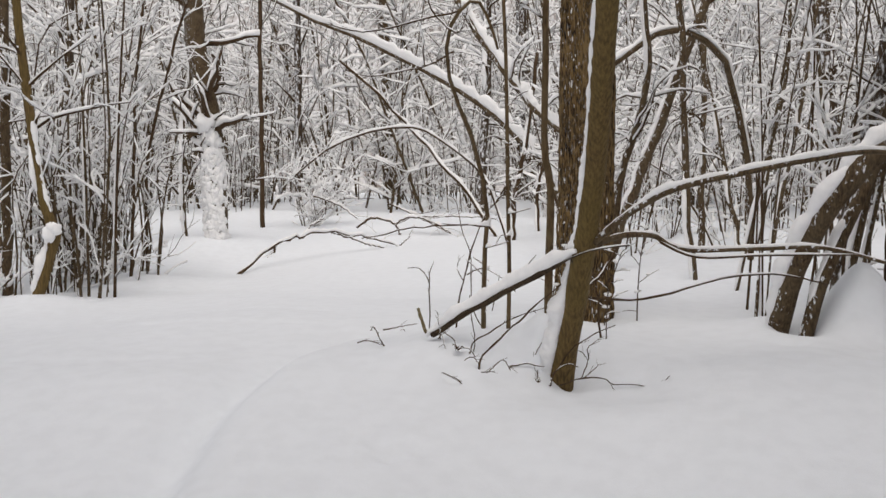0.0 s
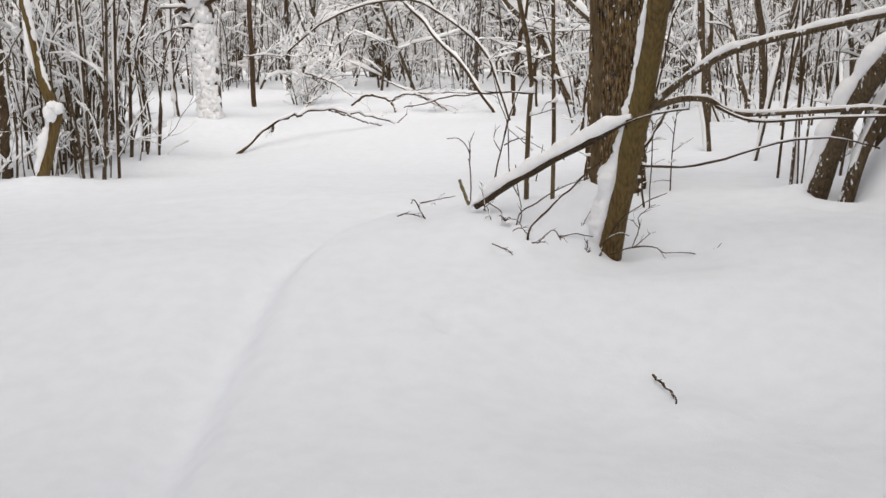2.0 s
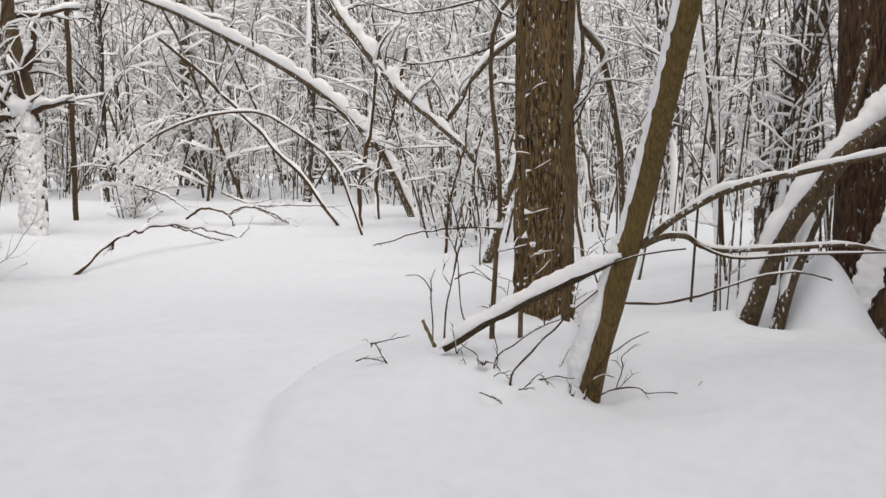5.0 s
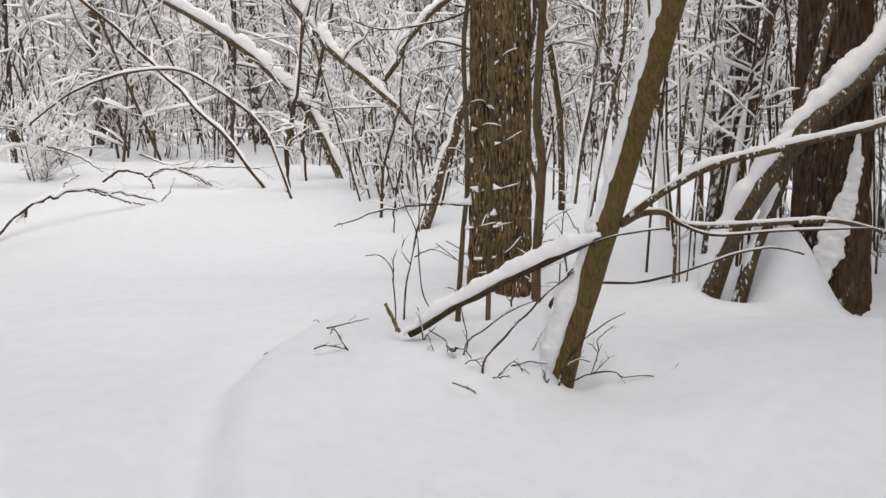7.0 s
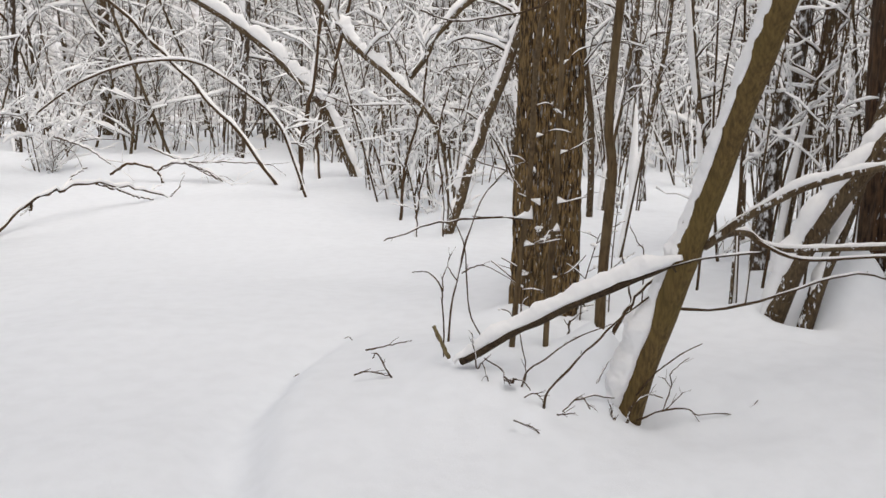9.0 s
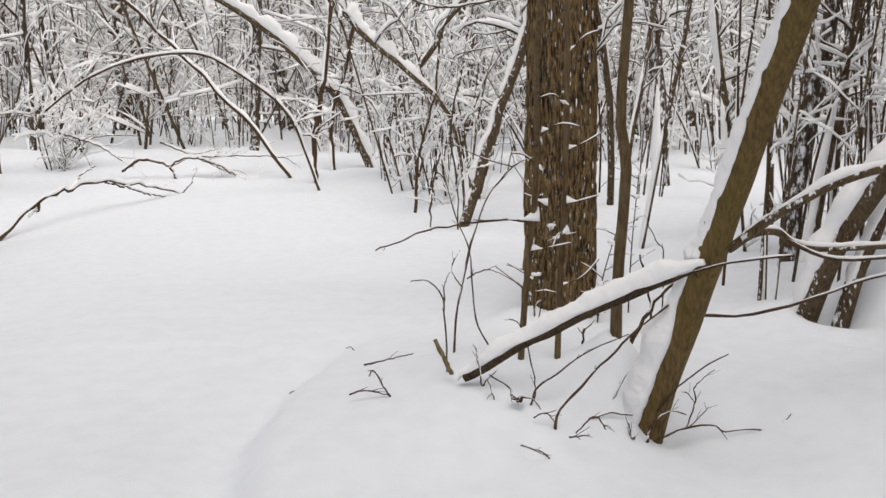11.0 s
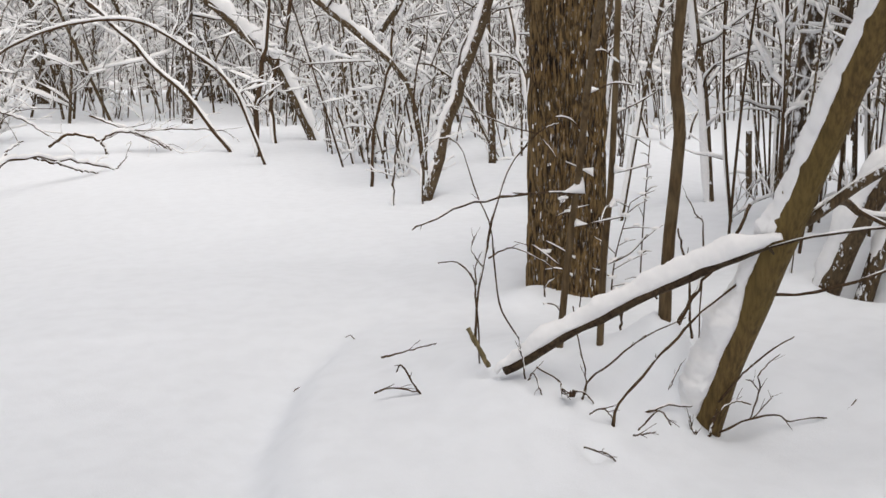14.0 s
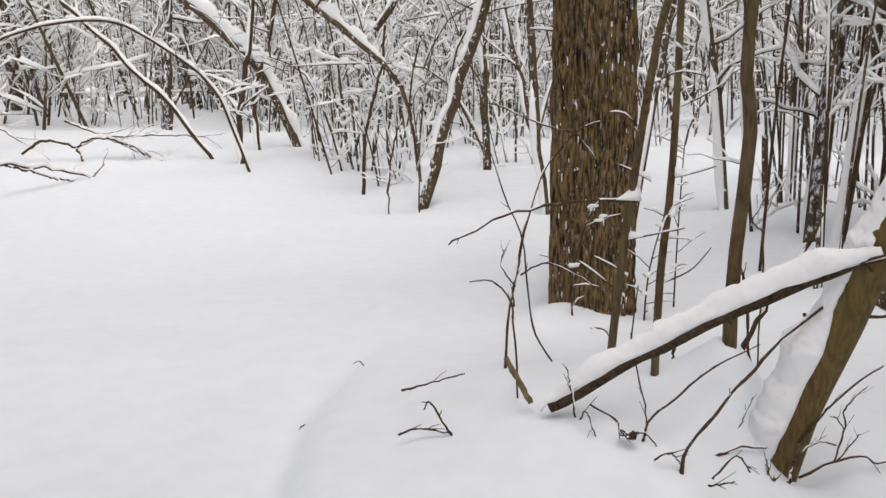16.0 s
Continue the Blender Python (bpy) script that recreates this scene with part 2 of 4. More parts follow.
def ground(x, y):
    z = -0.10 + 0.055 * min(max(0.0, y - 9.5), 14.0) + 0.02 * min(max(0.0, y - 23.5), 60.0)
    z += 0.12 * smooth(18.0, 24.0, y)
    z -= 0.16 * smooth(-1.2, -3.5, x) * smooth(14.0, 9.0, y)
    z -= 0.42 * smooth(4.5, 2.4, y)
    z += 0.17 * math.exp(-((x - 0.35) ** 2 / 0.35 + (y - 4.75) ** 2 / 0.25))
    z -= 0.10 * math.exp(-((x - 0.7) ** 2 / 0.2 + (y - 4.2) ** 2 / 0.12))
    z -= 0.055 * math.exp(-((x - 0.4) ** 2 + (y - 4.4) ** 2))
    for hx, hy, reach, high in HEAPS:
        d = ((x - hx) ** 2 + (y - hy) ** 2) / (reach * reach)
        if d < 6:
            z += high * math.exp(-d)
    if -4 < x < 3 and -3 < y < 8:
        s = trail_side(x, y)
        fade = smooth(6.4, 4.9, y)
        z += fade * (-(0.075 + 0.05 * smooth(5.4, 4.2, y)) * math.exp(-((s + 0.03) / (0.085 + 0.06 * smooth(5.4, 4.2, y))) ** 2) - 0.085 * smooth(0.13, -0.20, s) * math.exp(-(s / 1.6) ** 2))
    # low wind-cut ledges across the clearing
    for edge, slope, lip, lo, hi in ((5.85, -0.12, 0.012, -2.6, -0.75), (6.62, -0.10, 0.009, -2.6, -0.8), (8.25, 0.62, 0.010, -1.0, 0.7), (4.9, 0.05, 0.008, -2.8, -1.3)):
        v = y - edge - slope * x - 0.08 * noise.noise(Vector((x * 1.7, edge, 0.0)))
        if -0.1 < v < 2.5:
            z += lip * smooth(-0.05, 0.05, v) * math.exp(-max(0.0, v) / 0.7) * smooth(lo - 0.6, lo + 0.2, x) * smooth(hi + 0.3, hi - 0.3, x)
    z += 0.05 * noise.noise(Vector((x * 0.55, y * 0.55, 0.2))) + 0.026 * noise.noise(Vector((x * 1.6, y * 1.2, 3.0))) + 0.006 * noise.noise(Vector((x * 4.3, y * 3.7, 9.0)))
    z += 0.06 * noise.noise(Vector((x * 0.25, y * 0.25, 7.0))) * smooth(8, 14, y)
    return z


def graded(lo, hi, step, far):
    out, v = [], lo
    while v < hi:
        out.append(v)
        v += step
    out.append(hi)
    d, a, b = step, lo, hi
    while b < far:
        d = min(d * 1.055, 8.0)
        a, b = a - d, b + d
        out.insert(0, a)
        out.append(b)
    return out


def build_ground():
    xs, ys = graded(-2.6, 3.2, 0.045, 220), graded(1.0, 8.0, 0.045, 260)
    verts = [(x, y, ground(x, y)) for y in ys for x in xs]
    w = len(xs)
    faces = [(j * w + i, j * w + i + 1, (j + 1) * w + i + 1, (j + 1) * w + i) for j in range(len(ys) - 1) for i in range(w - 1)]
    me = bpy.data.meshes.new("ground")
    me.from_pydata(verts, [], faces)
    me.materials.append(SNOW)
    me.polygons.foreach_set("use_smooth", [True] * len(me.polygons))
    tagged(new("ground", me), "deep smooth untouched snow on the forest floor", "snow", kind="structure")


build_ground()


# ---- twigs ----
def grow(wood, snow, start, way, length, r, rng, level, droop=0.25, cover=0.8, thick=1.0):
    """A crooked twig with side twigs, and the snow that lies on it."""
    n = 6 if level else 4
    pts, p, d = [start.copy()], start.copy(), way.normalized()
    for i in range(n - 1):
        d = (d + Vector((rng.uniform(-0.42, 0.42), rng.uniform(-0.42, 0.42), rng.uniform(-0.34, 0.38) - droop * 0.2))).normalized()
        p = p + d * (length / (n - 1))
        pts.append(p.copy())
    radii = [r * (1 - 0.7 * i / (n - 1)) for i in range(n)]
    wood.tube(pts, radii, 4 if level else 3)
    if rng.random() < cover:
        rings = []
        for i in range(n):
            w, h = (radii[i] * 0.9 + 0.0042 * thick) * rng.uniform(0.4, 1.5), (0.0095 + r * 0.9) * thick * rng.uniform(0.3, 1.7)
            f = pts[min(i + 1, n - 1)] - pts[max(i - 1, 0)]
            s = Vector((-f.y, f.x, 0))
            s = s.normalized() if s.length > 1e-4 else Vector((1, 0, 0))
            c = pts[i] + Vector((0, 0, radii[i] * 0.5 - 0.001))
            if abs(f.normalized().z) > 0.8:
                c += Vector((-0.7, -0.5, 0)) * h * 0.5
            rings.append([c - s * w, c + s * w, c + s * w * 0.7 + Vector((0, 0, h)), c - s * w * 0.7 + Vector((0, 0, h))])
        snow.ring_strip(rings)
    if level:
        for _ in range(rng.randint(1, 3)):
            i = rng.randint(1, n - 2)
            side = (d + Vector((rng.uniform(-1, 1), rng.uniform(-1, 1), rng.uniform(-0.4, 0.9)))).normalized()
            if rng.random() < 0.45:
                k = 0.011 * thick * rng.uniform(0.7, 1.8)
                snow.blob(pts[i] + Vector((0, 0, k * 0.5)), k * 1.3, k * 1.2, k * 0.8, rng.uniform(0, 60), 5, 3, 0.7)
            grow(wood, snow, pts[i], side, length * rng.uniform(0.3, 0.6), radii[i] * 0.65, rng, level - 1, droop, cover, thick)


def stem(ctrl, r0, r1, n=14):
    pts = smooth_path(ctrl, n)
    return pts, [r0 + (r1 - r0) * (i / (n - 1)) ** 0.9 for i in range(n)]


def sapling(ctrl, r0, r1, label, twigs=8, reach=0.7, seed=1, mat=None, cover=0.75, side=0.22, group="saplings in the undergrowth", name="sapling", thick=1.0, low=0.25, load=0.0, weather=None, bare=0):
    """A young tree on one stem: stem, side twigs, and snow caught on both."""
    rng = random.Random(seed)
    base = Vector(ctrl[0])
    ob = thing(name, base, label, "sapling" if name == "sapling" else "tree", group)
    pts, radii = stem(ctrl, r0, r1, 16)
    sway = min(0.05, 0.9 * r0 + 0.012) if base.y > 9 else 0.0
    for i in range(1, 16):
        pts[i] = pts[i] + Vector((noise.noise(Vector((i * 0.83, seed * 3.1, 0.2))), 0, noise.noise(Vector((i * 0.83, seed * 3.1, 7.7))))) * sway
    g = Geo()
    g.tube(pts, radii, 8, 0.12, rng.uniform(0, 6))
    part("stem" if name == "sapling" else "trunk", g, mat or BROWN, ob)
    wood, snow = Geo(), Geo()
    for _ in range(twigs):
        i = rng.randint(int(len(pts) * low), len(pts) - 1)
        a = rng.uniform(0, math.tau)
        grow(wood, snow, pts[i], Vector((math.cos(a), math.sin(a), rng.uniform(0.4, 1.8))), reach * rng.uniform(0.5, 1.2), max(0.003, radii[i] * 0.38), rng, 1, 0.3, cover, thick)
    k = 0
    if load:
        k, run, most = 99, smooth_path(pts[bare:], 90), max(r0, r1)
        snow.drift(run, [radii[bare] + (r1 - radii[bare]) * i / 89 for i in range(90)], 0.0, most * load, 12, seed * 1.7, weather, 0.7, most * 0.22)
    while k < len(pts) - 3:
        m = rng.randint(3, 6) if side < 1 else rng.randint(6, 9)
        if rng.random() < side:
            seg = pts[k:k + m]
            if len(seg) > 2:
                d = (seg[-1] - seg[0]).normalized()
                lean = Vector((0, 0, 1)) if abs(d.z) < 0.75 else Vector((-0.85, -0.3, 0.45))
                snow.drift(seg, radii[k:k + m], radii[k] * 0.05, radii[k] * 0.55 + 0.004, 7, rng.uniform(0, 50), lean, 0.8 if side < 1 else 0.35)
        k += m if side < 1 else m - 1
    if wood.v:
        part("twig_growth", wood, TWIG, ob, kind="stuff")
    if snow.v:
        part("snow", snow, CAP, ob, "white snow caught on the bark and twigs", kind="stuff")
    return ob


# ---- the oak ----
def build_oak():
    cx, cy, base = 0.972, 6.095, ground(0.972, 6.095) - 0.15
    ob = thing("oak_tree", (cx, cy, base), "stout oak with furrowed brown bark flecked with snow", "tree")
    g, rings, seg, rows = Geo(), [], 132, 300
    height = 5.5
    for i in range(rows + 1):
        f = i / rows
        z = height * f ** 1.35
        r0 = 0.186 - 0.008 * z + 0.018 * math.exp(-z / 0.20)
        ox, oy = 0.012 * math.sin(z * 0.9), 0.02 * math.sin(z * 0.6 + 1)
        ring = []
        for j in range(seg):
            a = math.tau * j / seg
            c, s = math.cos(a), math.sin(a)
            w = noise.noise(Vector((c * 2.2, s * 2.2, z * 1.4)))
            flute = abs(noise.noise(Vector((c * 4.6 + 0.35 * w, s * 4.6, z * 2.0))))
            plate = abs(noise.noise(Vector((c * 12 + w, s * 12, z * 5.0 + w))))
            fine = noise.noise(Vector((c * 19, s * 19, z * 9)))
            lobes = 0.035 * math.exp(-z / 0.3) * math.sin(a * 5 + 0.6)
            r = r0 * (1 + lobes + 0.04 * w) + 0.024 * min(1.0, flute * 4.5) + 0.018 * min(1.0, plate * 4) + 0.008 * fine - 0.020
            ring.append(Vector((cx + ox + c * r, cy + oy + s * r, base + z)))
        rings.append(ring)
    g.ring_strip(rings)
    part("trunk", g, OAK, ob)
    # snow lodged in the bark, mostly on the weather side
    rng, flecks = random.Random(5), Geo()
    for _ in range(360):
        a = rng.gauss(-1.75, 1.0)
        z = rng.uniform(0.1, 4.5)
        r = 0.194 - 0.008 * z + 0.018 * math.exp(-z / 0.20)
        if noise.noise(Vector((a * 2.0, z * 0.9, 4.0))) < -0.12:
            continue
        p = (cx + math.cos(a) * r, cy + math.sin(a) * r, base + z)
        k = rng.uniform(0.4, 1.0)
        flecks.blob(p, 0.0038 * k, 0.0038 * k, rng.uniform(0.008, 0.032) * k, rng.uniform(0, 60), 5, 3, 0.8)
    part("snow", flecks, CAP, ob, "small flecks of snow lodged in the bark", kind="stuff")


build_oak()


# ---- the leaning tree with its two long side branches ----
def build_leaning():
    ob = thing("leaning_tree", (0.74, 4.45, -0.30), "slender olive-brown tree leaning over, snow along its upper side", "tree")
    ctrl = ((0.685, 4.47, -0.36), (0.768, 4.26, 0.2), (0.822, 4.05, 0.68), (0.842, 3.86, 1.05), (0.845, 3.52, 1.6), (0.86, 2.95, 2.6), (0.9, 2.5, 3.8))
    pts, radii = stem(ctrl, 0.064, 0.048, 40)
    radii[0], radii[1], radii[2], radii[3] = 0.100, 0.086, 0.074, 0.068
    g = Geo()
    g.tube(pts, radii, 20, 0.07)
    part("trunk", g, OLIVE, ob)
    s = Geo()
    lean = Vector((-0.75, 0.55, 0.35))
    s.drift(smooth_path(pts[1:14], 140), [0.069 - 0.008 * i / 139 for i in range(140)], -0.004, 0.034, 30, 2.0, lean, 0.22, 0.011)
    s.drift(smooth_path(pts[1:9], 110), [0.075 - 0.008 * i / 109 for i in range(110)], 0.006, 0.060, 36, 7.0, Vector((-0.88, 0.22, 0.3)), 0.22, 0.013)
    s.drift(smooth_path(pts[4:], 260), [0.064 - 0.016 * i / 259 for i in range(260)], -0.010, 0.022, 24, 3.3, Vector((-0.92, 0.26, 0.22)), 0.28, 0.008)
    part("snow", s, CAP, ob, "thick snow packed along the upper side")
    upper = ((0.85, 4.08, 0.53), (1.0, 3.98, 0.67), (1.2, 3.88, 0.79), (1.5, 3.80, 0.865), (1.82, 3.76, 0.93), (2.15, 3.92, 0.97), (2.6, 4.15, 0.93))
    lower = ((0.87, 4.10, 0.53), (1.02, 4.2, 0.565), (1.17, 4.28, 0.56), (1.27, 4.3, 0.505), (1.40, 4.28, 0.485), (1.7, 4.18, 0.50), (1.96, 4.08, 0.51), (2.25, 4.04, 0.44))
    for k, (c, r0, r1, h) in enumerate(((upper, 0.017, 0.012, 0.017), (lower, 0.017, 0.008, 0.013))):
        p, r = stem(c, r0, r1, 30)
        b = Geo()
        b.tube(p, r, 9, 0.15, k)
        limb = part("branch", b, BROWN, ob, "long side branch under a ridge of snow")
        d = Geo()
        run = smooth_path(p[1:], 90)
        d.drift(run, [r[1] + (r[-1] - r[1]) * i / 89 for i in range(90)], -0.002, h, 9, 5.0 + k, None, 0.45, 0.004)
        part("snow", d, CAP, limb)
    # a second thin shoot that runs beside the lower branch
    p, r = stem(((1.2, 4.25, 0.53), (1.38, 4.2, 0.455), (1.7, 4.12, 0.47), (2.1, 4.0, 0.48)), 0.008, 0.004, 16)
    b = Geo()
    b.tube(p, r, 6, 0.1)
    d = Geo()
    d.drift(p, r, 0.0, 0.008, 6, 1.0)
    limb = part("branch", b, TWIG, ob)
    part("snow", d, CAP, limb)


build_leaning()


# ---- the fallen pole resting against it ----
def build_pole():
    ob = thing("fallen_pole", (0.0, 4.59, -0.02), "dead fallen pole under thick snow, propped on a tree", "fallen branch")
    p, r = stem(((0.008, 4.575, -0.004), (0.2, 4.47, 0.13), (0.42, 4.36, 0.265), (0.62, 4.235, 0.375), (0.755, 4.085, 0.462), (0.88, 3.97, 0.507), (1.0, 3.90, 0.525)), 0.0165, 0.0175, 26)
    r = [q if i < 13 else max(0.004, q * (1 - (i - 12) / 5.0)) for i, q in enumerate(r)]
    g = Geo()
    for i in range(1, 26):
        p[i] = p[i] + Vector((0, 0, 0.006 * noise.noise(Vector((i * 0.4, 2.0, 0))) + 0.003 * noise.noise(Vector((i * 1.3, 5.0, 0)))))
    g.tube(p, [q * (1 + 0.25 * noise.noise(Vector((i * 0.9, 0, 3.0)))) for i, q in enumerate(r)], 12, 0.4)
    for k in (9, 16):
        g.tube([p[k], p[k] + Vector((0.01, -0.012, -0.022))], [0.007, 0.003], 5)
    part("pole", g, DEADWOOD, ob)
    s = Geo()
    run = smooth_path([Vector((-0.012, 4.585, -0.02))] + p[:16], 150)
    s.drift(run, [0.019] * 150, 0.003, 0.039, 18, 4.0, None, 0.35, 0.008)
    s.drift(smooth_path(p[6:18], 110), [0.012 + 0.012 * i / 109 for i in range(110)], 0.006, 0.046, 18, 6.0, None, 0.2, 0.007)
    s.drift(p[16:], r[16:], 0.0, 0.005, 7, 8.0, None, 0.8)
    part("snow", s, CAP, ob, "thick rounded ridge of snow")


build_pole()


# ---- the clump of stems beyond, and the dark tree ----
def build_clump():
    ob = thing("tree_clump", (2.25, 5.5, -0.2), "clump of brown leaning trunks with deep snow on them", "tree")
    trunks = ((((2.12, 5.62, -0.3), (2.24, 5.35, 0.42), (2.50, 5.12, 0.93), (2.95, 5.22, 1.25), (3.5, 5.4, 1.65), (4.2, 5.5, 2.2)), 0.075, 0.06, 0.085),
              (((2.26, 5.46, -0.32), (2.365, 5.38, 0.2), (2.50, 5.36, 0.56), (2.72, 5.46, 0.98), (3.0, 5.6, 1.6), (3.4, 5.9, 2.6), (3.8, 6.2, 4.0)), 0.046, 0.034, 0.03))
    for c, r0, r1, h in trunks:
        p, r = stem(c, r0, r1, 30)
        g = Geo()
        g.tube(p, r, 14, 0.12)
        t = part("trunk", g, BROWN, ob)
        s = Geo()
        s.drift(smooth_path(p[2:13], 40), [r[5]] * 40, 0.0, h * 0.7, 16, h * 90, Vector((-0.6, -0.1, 0.6)), 0.4, 0.010)
        if h > 0.05:
            s.drift(smooth_path(p[10:], 90), [r[12]] * 90, 0.0, h * 1.05, 18, h * 50, None, 0.4, 0.012)
        part("snow", s, CAP, t)


build_clump()


def build_dark_tree():
    x, y = 3.12, 5.66
    ob = thing("dark_tree", (x, y, -0.4), "dark reddish-brown old trunk with snow plastered up one side", "tree")
    g, rings = Geo(), []
    for i in range(120):
        z = 5.0 * (i / 119) ** 1.3
        r0 = 0.235 - 0.01 * z + 0.04 * math.exp(-z / 0.25)
        ring = []
        for j in range(72):
            a = math.tau * j / 72
            c, s = math.cos(a), math.sin(a)
            w = noise.noise(Vector((c * 2, s * 2, z * 1.2 + 20)))
            r = r0 * (1 + 0.05 * w) + 0.022 * min(1, 4 * abs(noise.noise(Vector((c * 4 + w, s * 4, z * 1.5 + 9))))) + 0.008 * noise.noise(Vector((c * 14, s * 14, z * 9)))
            ring.append(Vector((x + 0.03 * z + c * r, y + 0.05 * z + s * r, -0.5 + z)))
        rings.append(ring)
    g.ring_strip(rings)
    part("trunk", g, bark("damp_bark", (0.020, 0.010, 0.006), (0.105, 0.058, 0.030), (0.12, 0.078, 0.045), (60, 60, 10), 4.0, 0.85, 0.8, 0.4, ((-0.6, -0.75, 0.1), 0.75, 26, 0.4), 0.14, 0.12), ob)
    s = Geo()
    # a ragged tongue of snow driven up the weather side
    strip = smooth_path(((x - 0.24, y - 0.15, -0.2), (x - 0.16, y - 0.215, 0.25), (x - 0.05, y - 0.245, 0.6), (x + 0.0, y - 0.24, 0.95)), 110)
    s.drift(strip, [0.12 - 0.0007 * i for i in range(110)], 0.0, 0.022, 26, 6.0, Vector((-0.45, -0.85, 0.1)), 0.55, 0.020)
    strip = smooth_path(((x - 0.22, y - 0.12, 1.15), (x - 0.10, y - 0.21, 1.32), (x + 0.12, y - 0.2, 1.38)), 60)
    s.drift(strip, [0.05] * 60, 0.0, 0.03, 16, 9.0, Vector((-0.35, -0.9, 0.3)), 0.7, 0.016)
    part("snow", s, CAP, ob, "snow banked against the foot and stuck in the bark")


build_dark_tree()

# ---- single saplings and small trees that can be told apart ----
OLD = "grey-brown sapling with snow on its twigs"
sapling(((0.65, 4.59, -0.08), (0.65, 4.58, 0.34), (0.655, 4.52, 0.80), (0.62, 4.5, 1.02), (0.62, 4.42, 1.5), (0.62, 4.3, 2.1), (0.7, 4.2, 3.6)), 0.025, 0.016, "bare brown sapling with a kink in its stem", 3, 0.3, 11, SMOOTH, 0.6, 0.0, low=0.6)
sapling(((0.43, 4.68, -0.05), (0.435, 4.66, 0.35), (0.425, 4.58, 0.75), (0.41, 4.53, 1.5), (0.38, 4.6, 2.1), (0.3, 4.6, 3.5)), 0.0135, 0.009, "thin straight brown sapling standing behind a snowy pole", 3, 0.3, 12, SMOOTH, 0.6, 0.0, low=0.6)
sapling(((0.29, 4.74, -0.05), (0.295, 4.66, 0.4), (0.31, 4.6, 0.72), (0.23, 4.36, 1.08), (0.14, 4.08, 1.30), (0.125, 3.92, 1.51), (0.19, 3.84, 1.63), (0.27, 3.85, 1.68), (0.33, 3.85, 1.58), (0.37, 3.84, 1.45)), 0.0145, 0.006, "thin dark sapling bowed over at the top", 0, 0.3, 13, SMOOTH, 0.7, 0.0, low=0.6)
sapling(((4.26, 8.78, -0.15), (4.38, 8.9, 0.87), (4.5, 8.99, 1.72), (4.6, 9.1, 3.5)), 0.024, 0.016, OLD, 4, 0.6, 14, TWIG)
sapling(((3.29, 7.44, -0.15), (3.53, 7.52, 0.92), (3.69, 7.57, 1.56), (4.0, 7.7, 3.2)), 0.03, 0.02, OLD, 5, 0.6, 15)
sapling(((3.78, 8.44, -0.12), (3.80, 8.5, 0.3), (3.82, 8.54, 0.6)), 0.027, 0.025, "short broken sapling stump in the snow", 0, 0.3, 16, side=0.0)
sapling(((3.49, 8.58, -0.15), (3.5, 8.75, 0.94), (3.46, 8.88, 1.69), (3.3, 9.0, 3.6)), 0.045, 0.03, "pale sapling plastered with thick snow", 6, 0.8, 17, BROWN, 0.9, 1.0, thick=1.1)
sapling(((2.98, 6.99, -0.2), (3.2, 7.09, 1.11), (3.37, 7.12, 1.78), (3.6, 7.2, 3.6)), 0.06, 0.045, "brown stem plastered with snow on one side", 5, 0.7, 18, PLASTERED, 0.9, 0.5, thick=1.3)
sapling(((2.92, 6.71, -0.2), (3.24, 6.8, 1.25), (3.37, 6.83, 1.74), (3.8, 6.9, 3.6)), 0.046, 0.034, "brown leaning sapling in a clump", 5, 0.7, 19, BROWN)
sapling(((1.57, 10.5, -0.15), (1.84, 10.55, 0.71), (2.26, 10.6, 1.84), (2.9, 10.7, 3.6)), 0.058, 0.052, "young leaning tree with snow along its upper side", 8, 0.9, 20, BROWN, 0.9, 1.0, thick=1.4, name="young_tree", low=0.5, load=0.6, weather=Vector((-0.9, 0.25, 0.35)))
sapling(((3.1, 12.67, 0.0), (3.14, 12.83, 1.11), (3.16, 12.98, 2.09), (3.2, 13.2, 4.5)), 0.05, 0.035, OLD, 6, 0.8, 21)
sapling(((3.48, 11.92, -0.05), (3.34, 12.11, 0.9), (3.17, 12.36, 2.03), (2.8, 12.6, 4.0)), 0.035, 0.025, "reddish-brown sapling leaning over, snow on it", 6, 0.8, 22, BROWN, 0.9, 0.8)
sapling(((0.56, 15.02, 0.1), (0.61, 15.13, 0.95), (0.8, 15.2, 1.83), (0.95, 15.3, 3.2)), 0.04, 0.03, OLD, 8, 0.9, 23, TWIG)
sapling(((1.04, 16.42, 0.2), (1.01, 16.54, 0.96), (1.21, 16.59, 1.69), (1.6, 16.7, 3.2)), 0.035, 0.03, OLD, 8, 0.9, 24, TWIG)
crooked = sapling(((-4.1, 8.26, -0.35), (-3.90, 8.31, 0.36), (-3.90, 8.31, 0.46), (-4.02, 8.32, 0.85), (-4.17, 8.36, 1.83), (-4.27, 8.39, 2.64), (-4.4, 8.4, 4.5)), 0.062, 0.04, "crooked olive-brown tree with snow piled in its fork", 8, 0.9, 25, OLIVE, 0.9, 0.5, name="young_tree", low=0.5)
heap = Geo()
heap.drift(smooth_path(((-4.06, 8.27, -0.2), (-3.95, 8.30, 0.15), (-3.90, 8.31, 0.40)), 30), [0.055] * 30, 0.0, 0.05, 14, 1.0, Vector((-0.8, -0.35, 0.3)), 0.6, 0.012)
heap.blob((-3.88, 8.25, 0.50), 0.07, 0.06, 0.045, 6.0, 18, 11, 0.5)
heap.blob((-3.84, 8.24, 0.475), 0.05, 0.05, 0.05, 2.0, 14, 9, 0.5)
heap.blob((-3.92, 8.24, 0.43), 0.06, 0.06, 0.08, 3.0, 14, 9, 0.3)
